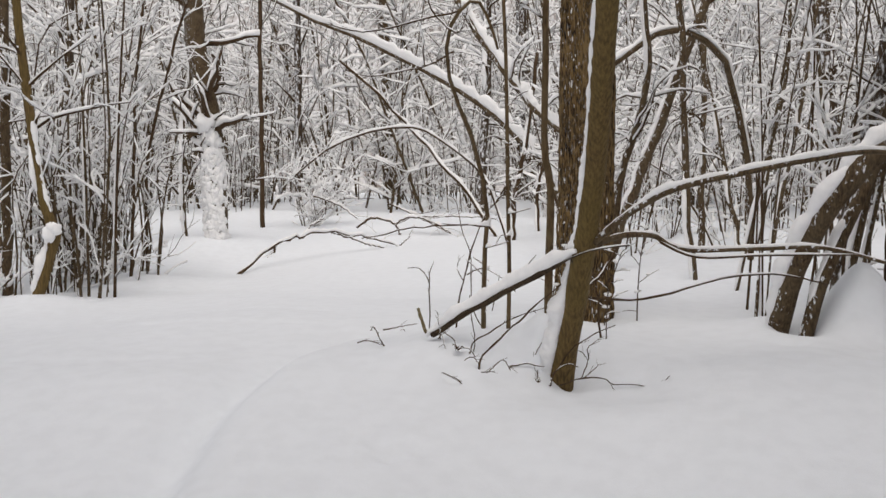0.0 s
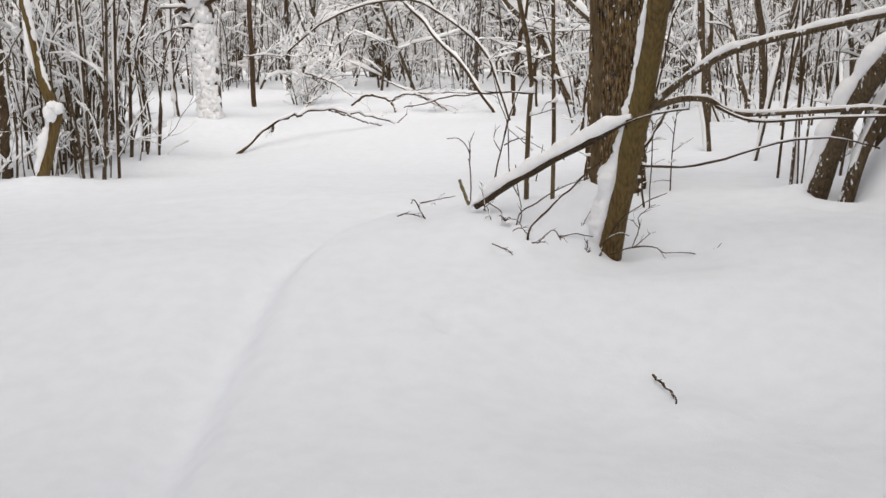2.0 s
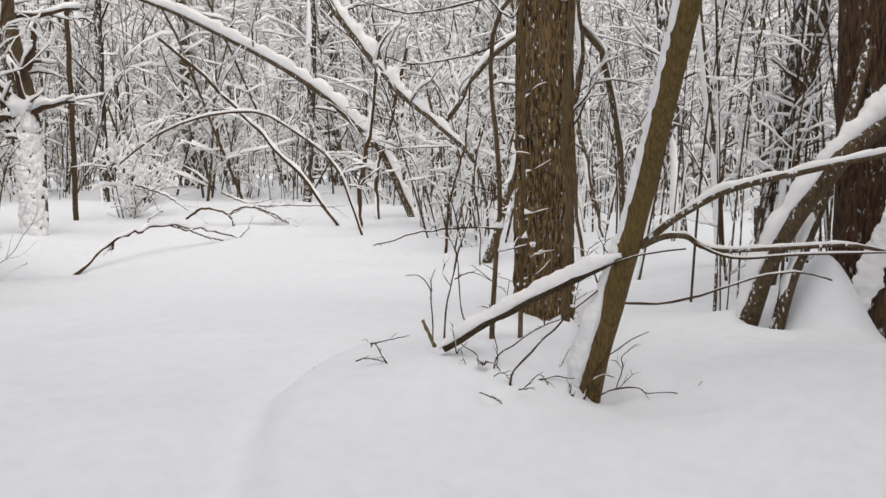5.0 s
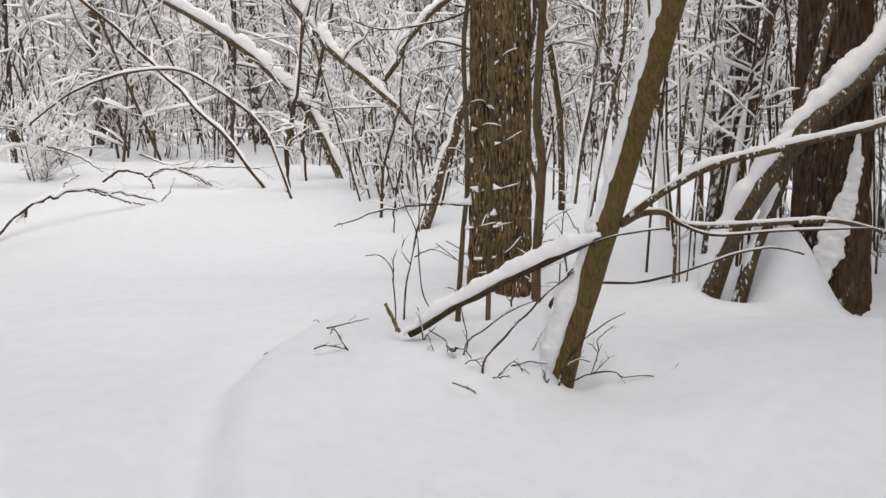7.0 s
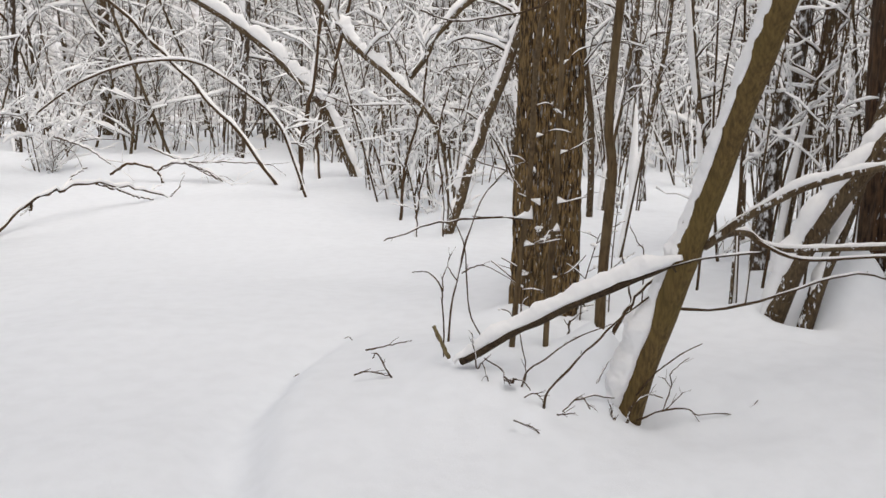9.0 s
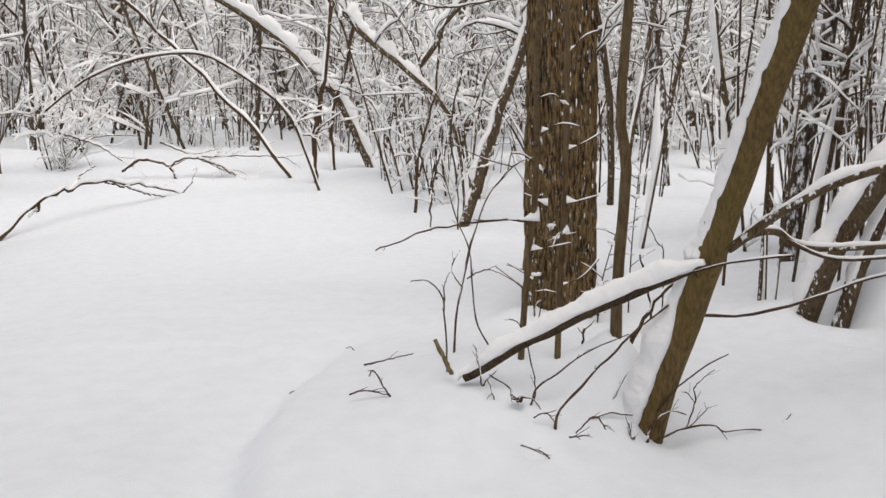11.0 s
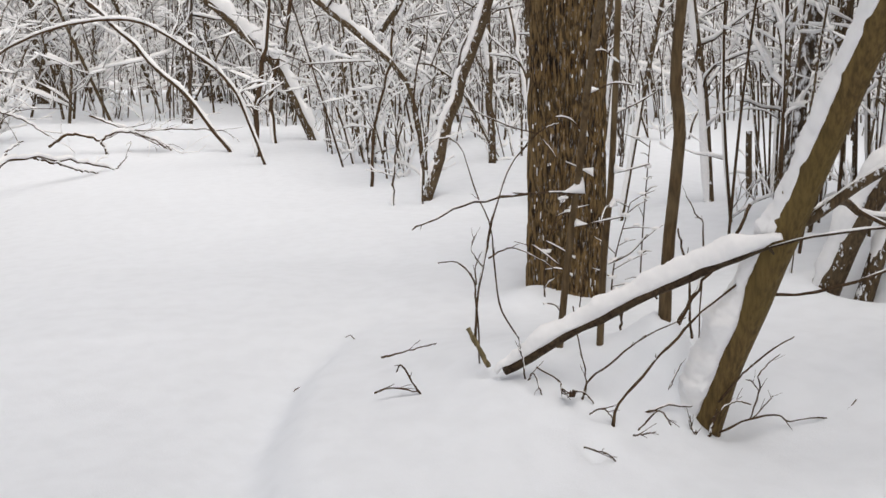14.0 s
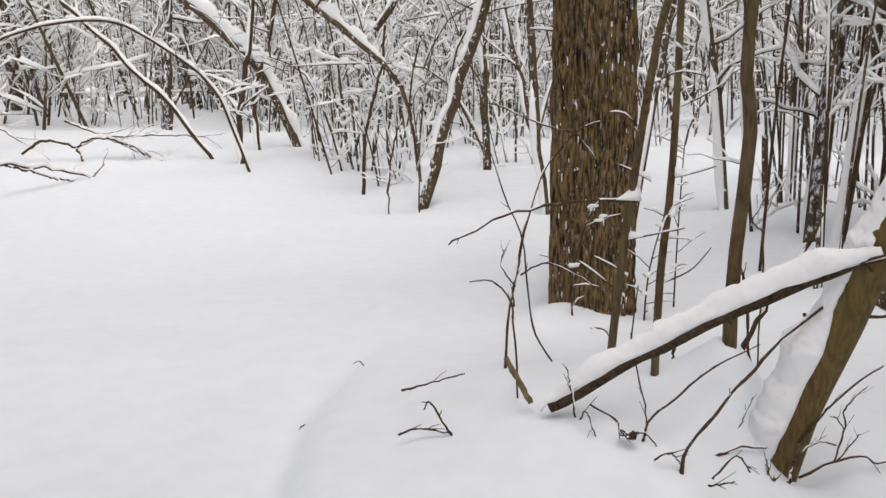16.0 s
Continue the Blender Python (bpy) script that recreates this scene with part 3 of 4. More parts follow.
heap.drift(smooth_path(((-3.93, 8.31, 0.52), (-4.02, 8.32, 0.85), (-4.12, 8.34, 1.4), (-4.17, 8.36, 1.83)), 60), [0.05] * 60, -0.02, 0.025, 12, 4.0, Vector((0.8, -0.4, 0.4)), 0.9, 0.01)
part("snow", heap, CAP, crooked, "snow piled in the fork")


for k, (px, py, tall) in enumerate(((-5.5, 13.1, 3.6), (-5.0, 11.9, 3.0), (-6.6, 12.4, 3.8), (-4.75, 14.8, 3.4))):
    sapling(((px, py, ground(px, py) - 0.2), (px - 0.08, py + 0.05, tall * 0.4), (px - 0.2 + 0.1 * k, py + 0.1, tall)), 0.045, 0.032, "pale sapling plastered with thick snow", 9, 0.8, 70 + k, BROWN, 1.0, 1.0, thick=1.8, load=0.8, weather=Vector((-0.25, -0.95, 0.1)))


def build_snowy_tree():
    ob = sapling(((-3.97, 13.96, -0.1), (-4.05, 14.0, 1.3), (-4.1, 14.04, 2.08), (-4.32, 14.09, 3.29), (-4.5, 14.11, 5.2)), 0.17, 0.145, "dark leaning trunk, its lower half plastered white with snow", 14, 1.1, 26, BROWN, 1.0, 0.2, thick=1.3, name="snowy_tree", low=0.3)
    s = Geo()
    rng = random.Random(14)
    for _ in range(620):
        z = 1.95 * rng.random() ** 1.15
        a = rng.gauss(-1.6, 0.75)
        cx, cy = -3.97 - 0.06 * z, 13.96 + 0.03 * z
        k = rng.uniform(0.018, 0.055)
        s.blob((cx + 0.162 * math.cos(a), cy + 0.162 * math.sin(a), z), k, k * 0.5, k * rng.uniform(0.6, 2.2), rng.uniform(0, 60), 6, 3, 0.9)
    s.blob((-4.15, 13.85, 1.95), 0.16, 0.16, 0.14, 5.0, 12, 8, 0.6)
    part("snow", s, CAP, ob, "lumpy snow plastered on the trunk")
    spur = Geo()
    p, r = stem(((-4.1, 13.98, 1.75), (-4.28, 13.9, 1.82), (-4.42, 13.86, 1.72)), 0.06, 0.035, 8)
    spur.tube(p, r, 8, 0.3)
    part("broken_limb", spur, BROWN, ob, "short broken dark limb")


build_snowy_tree()
sapling(((-3.95, 16.71, 0.2), (-4.0, 16.81, 2.33), (-4.03, 16.9, 4.38), (-4.0, 17, 6.5)), 0.045, 0.035, "straight dark trunk in the wood", 16, 1.0, 27, TWIG, 0.9, 0.3, name="forest_tree", low=0.5)
sapling(((-4.1, 20.67, 0.4), (-4.15, 20.78, 2.69), (-4.2, 20.9, 7.0)), 0.085, 0.075, "straight dark trunk in the wood", 8, 1.2, 28, PLASTERED, 0.9, 0.3, name="forest_tree", low=0.4)
sapling(((-2.85, 27.0, 0.45), (-2.9, 27.1, 2.8), (-2.98, 27.3, 5.0), (-3.1, 27.4, 9.0)), 0.17, 0.14, "dark trunk beside the clearing", 5, 1.2, 29, BROWN, 0.9, 0.12, name="forest_tree", low=0.4)
sapling(((-0.09, 18.86, 0.35), (-0.02, 19.02, 1.77), (0.07, 19.2, 3.36), (0.1, 19.3, 6.5)), 0.09, 0.07, "straight dark trunk in the wood", 8, 1.1, 30, PLASTERED, 0.9, 0.3, name="forest_tree", low=0.4)
sapling(((1.13, 27.5, 0.6), (1.0, 27.7, 2.0), (0.9, 28, 7.0)), 0.2, 0.15, "straight dark trunk in the wood", 8, 1.2, 31, PLASTERED, 0.9, 0.3, name="forest_tree", low=0.4)
sapling(((5.14, 13.25, 0.0), (5.11, 13.45, 1.7), (5.02, 13.62, 2.89), (4.9, 13.8, 6.0)), 0.10, 0.08, "straight dark trunk in the wood", 8, 1.1, 32, PLASTERED, 0.9, 0.3, name="forest_tree", low=0.4)
sapling(((-6.28, 13.8, 0.0), (-6.3, 13.89, 1.2), (-6.32, 14.01, 3.8), (-6.3, 14, 6.5)), 0.10, 0.08, "dark trunk behind snowy undergrowth", 10, 1.2, 33, PLASTERED, 0.9, 0.4, name="forest_tree", low=0.3)
sapling(((2.44, 9.67, -0.15), (2.34, 9.72, 1.08), (2.27, 9.8, 2.88), (2.2, 9.9, 4.6)), 0.04, 0.03, OLD, 6, 0.8, 34)
sapling(((2.58, 8.49, -0.15), (2.81, 8.55, 0.89), (3.04, 8.61, 1.84), (3.09, 8.65, 2.64), (3.1, 8.7, 4.4)), 0.022, 0.014, OLD, 6, 0.8, 35)
sapling(((3.63, 11.26, -0.05), (3.96, 11.36, 1.69), (4.22, 11.45, 3.2), (4.5, 11.6, 5.0)), 0.035, 0.025, OLD, 7, 0.9, 36)
sapling(((1.22, 6.93, -0.2), (1.31, 6.96, 0.85), (1.45, 6.99, 1.34), (1.54, 7.01, 1.83), (1.5, 7.04, 2.32), (1.5, 7.1, 3.6)), 0.03, 0.025, "crooked brown sapling behind the oak", 6, 0.8, 37)
sapling(((-3.88, 10.19, -0.3), (-3.86, 10.24, 0.76), (-3.84, 10.31, 2.06), (-3.7, 10.4, 3.6)), 0.022, 0.014, OLD, 12, 0.8, 38, TWIG, 0.95, thick=1.4)
sapling(((-3.81, 10.58, -0.25), (-3.85, 10.64, 1.1), (-3.58, 10.72, 2.44), (-3.3, 10.8, 3.4)), 0.022, 0.014, OLD, 12, 0.8, 39, TWIG, 0.95, thick=1.4)
sapling(((-4.9, 9.31, -0.35), (-4.92, 9.37, 1.05), (-4.95, 9.45, 2.86), (-5, 9.5, 4.6)), 0.06, 0.045, OLD, 10, 0.9, 40, BROWN, 0.95, thick=1.4)

sapling(((1.16, 10.2, -0.15), (1.18, 10.22, 0.3), (1.28, 10.25, 0.7)), 0.012, 0.007, "short thin shoot at the clearing's edge", 3, 0.3, 60, TWIG, 0.9)
sapling(((1.4, 10.1, -0.15), (1.42, 10.12, 0.35), (1.36, 10.15, 0.95), (1.5, 10.2, 1.5)), 0.013, 0.007, "thin shoot with snowy twigs at the clearing's edge", 6, 0.5, 61, TWIG, 0.9)
sapling(((1.3, 11.6, -0.15), (1.38, 11.7, 0.6), (1.6, 11.8, 1.3), (1.7, 11.9, 2.2)), 0.02, 0.01, OLD, 9, 0.7, 62, TWIG, 0.95, thick=1.5)

for k in range(8):
    q = random.Random(200 + k)
    bx, by = q.uniform(2.1, 3.0), q.uniform(5.6, 6.6)
    tilt_x, tilt_y, tall = q.uniform(-0.05, 0.30), q.uniform(-0.12, 0.15), q.uniform(2.2, 3.8)
    bz = ground(bx, by) - 0.1
    sapling(((bx, by, bz), (bx + tilt_x * 0.5, by + tilt_y * 0.5, bz + tall * 0.35), (bx + tilt_x * 1.6, by + tilt_y, bz + tall * 0.7), (bx + tilt_x * 3, by + tilt_y * 2, bz + tall)),
            q.uniform(0.006, 0.013), 0.004, "thin dark shoot in a crowded clump of stems", 6, 0.5, 300 + k, q.choice((BROWN, TWIG)), 0.9, 0.15, "shoots in the clump", low=0.3, thick=1.4)

# ---- bowed, snow-laden trees over the clearing ----
BOWED = "bowed tree bent to the snow under a thick white load"
sapling(((1.70, 16.45, 0.0), (1.56, 16.5, 0.45), (1.32, 16.6, 1.04), (1.02, 16.7, 1.55), (0.62, 16.8, 1.97), (0.15, 16.9, 2.40), (-0.5, 17.0, 2.86), (-1.3, 17.1, 3.3), (-2.3, 17.3, 3.8), (-3.6, 17.6, 4.4), (-5.0, 18.0, 5.2)), 0.085, 0.025, BOWED, 9, 0.9, 50, BROWN, 1.0, 1.0, "bowed trees", "bowed_tree", 1.6, load=1.25, weather=Vector((0.3, -0.35, 0.9)))
sapling(((0.31, 15.84, 0.13), (0.25, 15.84, 0.23), (-0.23, 16.1, 0.93), (-0.62, 16.35, 1.36), (-1.02, 16.6, 1.84), (-1.3, 16.8, 2.15), (-1.82, 17.0, 2.67), (-2.6, 17.2, 3.4)), 0.034, 0.024, BOWED, 6, 0.8, 51, TWIG, 1.0, 0.9, "bowed trees", "bowed_tree", 1.6, load=0.75)
sapling(((0.51, 13.75, 0.05), (0.46, 13.75, 0.24), (0.35, 13.78, 0.57), (0.19, 13.85, 1.03), (-0.12, 14.0, 1.39), (-0.48, 14.2, 1.66), (-0.84, 14.42, 1.87), (-1.18, 14.65, 1.93), (-1.7, 14.85, 1.9), (-2.23, 15.0, 1.72), (-2.68, 15.1, 1.46), (-3.1, 15.2, 1.15)), 0.019, 0.013, BOWED, 14, 0.6, 52, TWIG, 1.0, 1.0, "bowed trees", "bowed_tree", 1.6, load=1.1)
sapling(((1.76, 11.2, -0.1), (1.74, 11.22, 0.6), (1.60, 11.28, 1.13), (1.19, 11.48, 1.56), (0.8, 11.67, 1.93), (0.55, 11.8, 2.25), (0.1, 12.05, 2.9), (-0.3, 12.3, 3.6)), 0.010, 0.052, BOWED, 8, 0.8, 53, BROWN, 1.0, 1.0, "bowed trees", "bowed_tree", 1.8, load=1.5, bare=5, low=0.4)
sapling(((3.3, 10.8, -0.1), (3.2, 10.6, 1.3), (2.8, 10.3, 2.4), (2.2, 10.1, 2.65), (1.65, 10.0, 2.3), (1.30, 10.03, 1.91), (1.19, 10.04, 1.72), (1.05, 10.06, 1.50)), 0.04, 0.026, BOWED, 6, 0.6, 54, BROWN, 1.0, 1.0, "bowed trees", "bowed_tree", 1.4, load=0.8)


# ---- fallen branch lying in the clearing ----
def build_fallen(base, seed, label, lines, twigs, reach):
    """A dead branch: each line is its points, its two radii and the depth of snow on it."""
    rng = random.Random(seed)
    ob = thing("fallen_branch", base, label, "fallen branch")
    t, loose = Geo(), Geo()
    for k, (ctrl, r0, r1, deep) in enumerate(lines):
        p, rr = stem(ctrl, r0, r1, 26)
        for i in range(1, 25):
            p[i] = p[i] + Vector((rng.gauss(0, 1), rng.gauss(0, 1), rng.gauss(0, 1))) * (0.55 * r0)
        g, s = Geo(), Geo()
        g.tube(p, [q * rng.uniform(0.85, 1.25) for q in rr], 7, 0.25, k)
        limb = part("branch", g, TWIG, ob)
        if deep:
            run = smooth_path(p[2:], 60)
            s.drift(run, [r0 * (1 - 0.5 * i / 59) for i in range(60)], deep * 0.12, deep, 9, seed + k, None, 0.85, deep * 0.2)
            part("snow", s, CAP, limb)
        for _ in range(twigs):
            i = rng.randint(8, 25)
            way = (p[i] - p[i - 1]).normalized()
            grow(t, loose, p[i], way + Vector((rng.uniform(-0.6, 0.6), rng.uniform(-0.6, 0.6), rng.uniform(-0.3, 0.5))), reach * rng.uniform(0.4, 1.1), max(0.004, rr[i] * 0.5), rng, 1, 0.3, 0.7, 0.8)
    part("twig_growth", t, TWIG, ob, kind="stuff")
    part("snow", loose, CAP, ob, kind="stuff")


build_fallen((-3.3, 11.95, -0.3), 3, "dead branch arching out of the snow, white on top",
             [(((-3.36, 11.86, -0.40), (-3.07, 12.31, -0.12), (-2.88, 12.60, 0.09), (-2.61, 13.03, 0.245), (-2.48, 13.22, 0.265), (-2.36, 13.42, 0.315), (-2.05, 13.90, 0.295), (-1.75, 14.35, 0.215), (-1.51, 14.72, 0.125), (-1.18, 15.23, -0.04)), 0.024, 0.009, 0.030),
              (((-2.16, 13.72, 0.30), (-1.90, 14.12, 0.185), (-1.66, 14.48, 0.08), (-1.50, 14.73, 0.03)), 0.015, 0.008, 0.014),
              (((-2.794, 12.736, 0.125), (-2.80, 12.725, 0.045)), 0.013, 0.009, 0.0), (((-2.48, 13.22, 0.30), (-2.38, 13.38, 0.43), (-2.25, 13.55, 0.51)), 0.011, 0.006, 0.012),
              (((-1.30, 15.05, 0.04), (-1.22, 15.18, 0.10), (-1.13, 15.31, 0.20)), 0.010, 0.005, 0.0)], 1, 0.35)
build_fallen((-1.4, 16.2, 0.1), 4, "snowed-over fallen twigs heaped at the clearing's edge",
             [(((-2.16, 16.2, 0.32), (-1.84, 16.2, 0.50), (-1.49, 16.2, 0.38), (-1.42, 16.2, 0.25), (-1.36, 16.2, 0.10)), 0.020, 0.014, 0.020),
              (((-1.49, 16.2, 0.38), (-1.24, 16.2, 0.49), (-1.00, 16.2, 0.49), (-0.74, 16.2, 0.37), (-0.50, 16.2, 0.22)), 0.016, 0.008, 0.030),
              (((-1.60, 16.3, 0.74), (-1.14, 16.3, 0.54), (-0.56, 16.3, 0.24)), 0.012, 0.007, 0.030), (((-2.95, 16.3, 0.88), (-2.52, 16.3, 0.72), (-2.15, 16.3, 0.47)), 0.012, 0.007, 0.020),
              (((-1.15, 16.25, 0.50), (-0.5, 16.3, 0.52), (0.25, 16.35, 0.48)), 0.012, 0.007, 0.014)], 4, 0.8)


# ---- undergrowth: clumps of thin snow-laden shoots ----
def shoot_clump(seed, stems, height, spread, thick, twigs, foot=0.35, bow_most=0.8):
    """One shrub: each shoot a part, the fine twigs and the snow on them joined."""
    rng = random.Random(seed)
    ob = thing("hazel_shrub", (0, 0, 0), "clump of thin dark shoots laden with snow", "shrub", "snow-laden shrubs")
    twig, snow = Geo(), Geo()
    for _ in range(stems):
        a, lean = rng.uniform(0, math.tau), rng.uniform(0.05, spread)
        d = Vector((math.cos(a), math.sin(a), 0))
        h = height * rng.uniform(0.5, 1.1)
        b = d * rng.uniform(0.02, foot) + Vector((0, 0, -0.3))
        bow = rng.uniform(0.0, bow_most)
        ctrl = (b, b + d * lean * 0.25 * h + Vector((rng.uniform(-0.1, 0.1), rng.uniform(-0.1, 0.1), h * 0.4)),
                b + d * lean * 0.7 * h + Vector((rng.uniform(-0.15, 0.15), rng.uniform(-0.15, 0.15), h * (0.8 - 0.1 * bow))),
                b + d * lean * (1.1 + bow) * h + Vector((0, 0, h * (1.0 - 0.4 * bow))))
        pts, radii = stem(ctrl, rng.uniform(0.007, 0.02), 0.005, 10)
        wood = Geo()
        wood.tube(pts, radii, 5)
        part("stem", wood, rng.choice((BROWN, BROWN, TWIG)), ob)
        for _ in range(twigs):
            i = rng.randint(1, 9)
            aa = rng.uniform(0, math.tau)
            grow(twig, snow, pts[i], Vector((math.cos(aa), math.sin(aa), rng.uniform(0.3, 2.2))), rng.uniform(0.25, 0.75), 0.005, rng, 1, 0.1, 0.88, thick * rng.uniform(0.6, 1.5))
        k = 1
        while k < 8:
            m = rng.randint(3, 4)
            seg = pts[k:k + m]
            d2 = (seg[-1] - seg[0]).normalized()
            if rng.random() < (0.95 if abs(d2.z) < 0.9 else 0.3):
                snow.drift(seg, radii[k:k + m], 0.003, 0.011 * thick, 5, rng.uniform(0, 50), None if abs(d2.z) < 0.93 else Vector((-0.8, -0.5, 0.2)), 0.7)
            k += m
    part("twig_growth", twig, TWIG, ob, kind="stuff")
    part("snow", snow, CAP, ob, kind="stuff")
    return ob


CLUMPS = [shoot_clump(100, 9, 3.4, 0.25, 1.6, 6, 0.5, 0.4), shoot_clump(101, 8, 4.6, 0.2, 1.5, 8, 0.6, 0.4), shoot_clump(102, 9, 2.6, 0.45, 1.8, 6, 0.5, 0.6),
          shoot_clump(103, 7, 5.4, 0.25, 1.6, 9, 0.5, 0.3), shoot_clump(104, 7, 3.4, 0.7, 1.9, 6, 0.4, 0.8), shoot_clump(105, 12, 2.0, 0.2, 1.5, 3, 0.6, 0.4), shoot_clump(106, 6, 4.0, 0.9, 2.0, 8, 0.4, 0.8)]
DROOPING = [shoot_clump(120, 8, 1.7, 0.9, 2.3, 11, 0.25, 1.1)]
THICKET = [shoot_clump(110, 5, 4.2, 0.14, 1.1, 5, 0.7, 0.2), shoot_clump(111, 5, 5.0, 0.18, 1.2, 6, 0.8, 0.3)]


def open_ground(x, y):
    """Whether a spot lies in the clearing, where nothing grows."""
    if y < 4.0:
        return abs(x) < 9 or y > -4
    if x < -3.3:
        return y < 8.6 or (y < 20.0 and x > 0.0 - 0.40 * y)
    if x < 1.2:
        return y < 20.0
    turn, far = math.degrees(math.atan2(x + 1.2, y - 2.0)), math.hypot(x + 1.2, y - 2.0)
    if turn < 26:
        return y < 15.6 - 0.9 * (x - 0.2)
    if turn < 31:
        return far < 6.5
    if turn < 43:
        return far < 15.0
    return x < 3.6


def place(kinds, used, x, y, rng, turn=None):
    ob = kinds[rng.randrange(len(kinds))]
    m = pose(x, y, ground(x, y), 0, 0, rng.uniform(0, 360) if turn is None else turn)
    if ob.name in used:
        copy_thing(ob, m)
    else:
        ob.matrix_basis = m
        used.add(ob.name)


def plant_undergrowth():
    rng, used, spots, tries = random.Random(77), set(), [], 0
    # shrubs along the edge of the clearing
    for x, y in ((1.75, 13.2), (1.9, 15.0), (2.3, 14.4), (2.1, 12.4), (-0.4, 20.4), (-4.6, 9.6), (-4.8, 8.7), (-4.6, 10.9),
                 (-5.4, 11.9), (-3.4, 20.6), (-2.3, 26.6), (-5.5, 9.0), (-6.2, 12.6), (-1.4, 21.2)):
        spots.append((x, y))
        place(CLUMPS[:1] + CLUMPS[2:3] + CLUMPS[4:6], used, x, y, rng)
    for x, y in ((4.6, 8.6), (5.0, 7.6), (5.4, 8.9), (5.9, 7.9), (4.8, 9.6), (6.3, 9.2), (4.9, 6.7), (3.3, 7.7), (3.9, 7.1), (4.2, 7.8), (3.7, 5.9), (4.2, 5.4), (4.5, 6.3), (4.9, 5.6), (5.3, 6.5), (3.9, 11.8), (5.6, 10.4)):
        spots.append((x, y))
        place(THICKET, used, x, y, rng)
    place(DROOPING, used, -3.25, 17.4, random.Random(9))
    for x, y, k in ((-4.15, 10.35, 5), (-4.35, 9.9, 5), (-4.65, 10.5, 5), (-5.1, 11.2, 0), (-5.3, 10.2, 1), (-5.0, 11.6, 5)):
        spots.append((x, y))
        place(CLUMPS[k:k + 1], used, x, y, rng)
    while len(spots) < 158 and tries < 20000:
        tries += 1
        x, y = rng.uniform(-14, 17), rng.uniform(4.5, 25)
        near = abs(math.atan2(x + 0.5, y + 0.5)) < 0.85
        if not near or open_ground(x, y) or (-0.6 < x < 1.7 and y < 18.8) or any((x - a) ** 2 + (y - b) ** 2 < 0.45 for a, b in spots):
            continue
        spots.append((x, y))
        kinds = CLUMPS if rng.random() < 0.8 else THICKET
        pick, turn = rng.randrange(len(kinds)), rng.uniform(0, 360)
        if -0.53 * y - 1.6 < x < 0.88 * y + 0.2:
            place(kinds[pick:pick + 1], used, x, y, random.Random(0), turn)
    # the wood goes on: unseen shrubs beside the clearing, added to shade its right
    for x, y in ((3.7, 4.1), (4.1, 3.5), (4.5, 4.2), (3.8, 3.2), (5.2, 3.6), (5.9, 2.4), (6.3, 4.1), (7.2, 3.2), (7.0, 1.2), (8.2, 2.2), (5.6, 4.6), (6.8, 5.2), (4.9, 4.9)):
        place(THICKET + CLUMPS[1:2], used, x, y, rng)
    for _ in range(7):
        a = rng.uniform(math.radians(170), math.radians(370))
        r = rng.uniform(13, 20)
        place(CLUMPS, used, r * math.cos(a), 2 + r * math.sin(a), rng)


plant_undergrowth()


# ---- the wood behind: stems and snowy crowns without number ----
def far_woods():
    rng = random.Random(31)
    wood, twig, snow = Geo(), Geo(), Geo()
    for _ in range(950):
        a = rng.uniform(math.radians(42), math.radians(138)) if rng.random() < 0.85 else rng.uniform(0, math.tau)
        r = 19 + 24 * rng.random() ** 0.9
        x, y = r * math.cos(a), r * math.sin(a)
        if open_ground(x, y) and y > 0:
            continue
        h, rad = rng.uniform(4, 11), rng.uniform(0.012, 0.035) if rng.random() < 0.93 else rng.uniform(0.05, 0.10)
        b = Vector((x, y, ground(x, y) - 0.2))
        lean = Vector((rng.gauss(0, 0.16), rng.gauss(0, 0.12), 1))
        bend = Vector((rng.uniform(-0.8, 0.8), rng.uniform(-0.8, 0.8), -0.3)) * (1.0 if rad < 0.04 else 0.1)
        pts = [b + lean * (h * k / 6) + bend * ((k / 6) ** 2 * h * 0.25) + Vector((rng.uniform(-0.08, 0.08), rng.uniform(-0.08, 0.08), 0)) for k in range(7)]
        wood.tube(pts, [rad * (1 - 0.12 * k) for k in range(7)], 5)
        for _ in range(19):
            k = rng.uniform(0.3, 5.99)
            p = pts[int(k)].lerp(pts[int(k) + 1], k % 1)
            aa = rng.uniform(0, math.tau)
            L = rng.uniform(0.5, 1.8)
            d = Vector((math.cos(aa), math.sin(aa), rng.uniform(0.0, 2.0))).normalized()
            q, e = [p], d.copy()
            for _ in range(3):
                e = (e + Vector((rng.uniform(-0.45, 0.45), rng.uniform(-0.45, 0.45), rng.uniform(-0.45, 0.2)))).normalized()
                q.append(q[-1] + e * (L * 0.33))
            twig.tube(q, [0.012, 0.009, 0.007, 0.004], 3)
            sd, w, hh = Vector((-d.y, d.x, 0)).normalized(), rng.uniform(0.018, 0.038), rng.uniform(0.03, 0.08)
            snow.ring_strip([[v - sd * w * u, v + sd * w * u, v + Vector((0, 0, hh * u * 1.3))] for v, u in ((v, rng.uniform(0.25, 1.35)) for v in q)])
    ob = thing("far_woods", (0, 30, 0), "dense bare winter wood with snow on every twig", "woods", kind="stuff")
    part("trunk_growth", wood, BROWN, ob, kind="stuff")
    part("twig_growth", twig, TWIG, ob, kind="stuff")
    part("snow", snow, CAP, ob, kind="stuff")


far_woods()


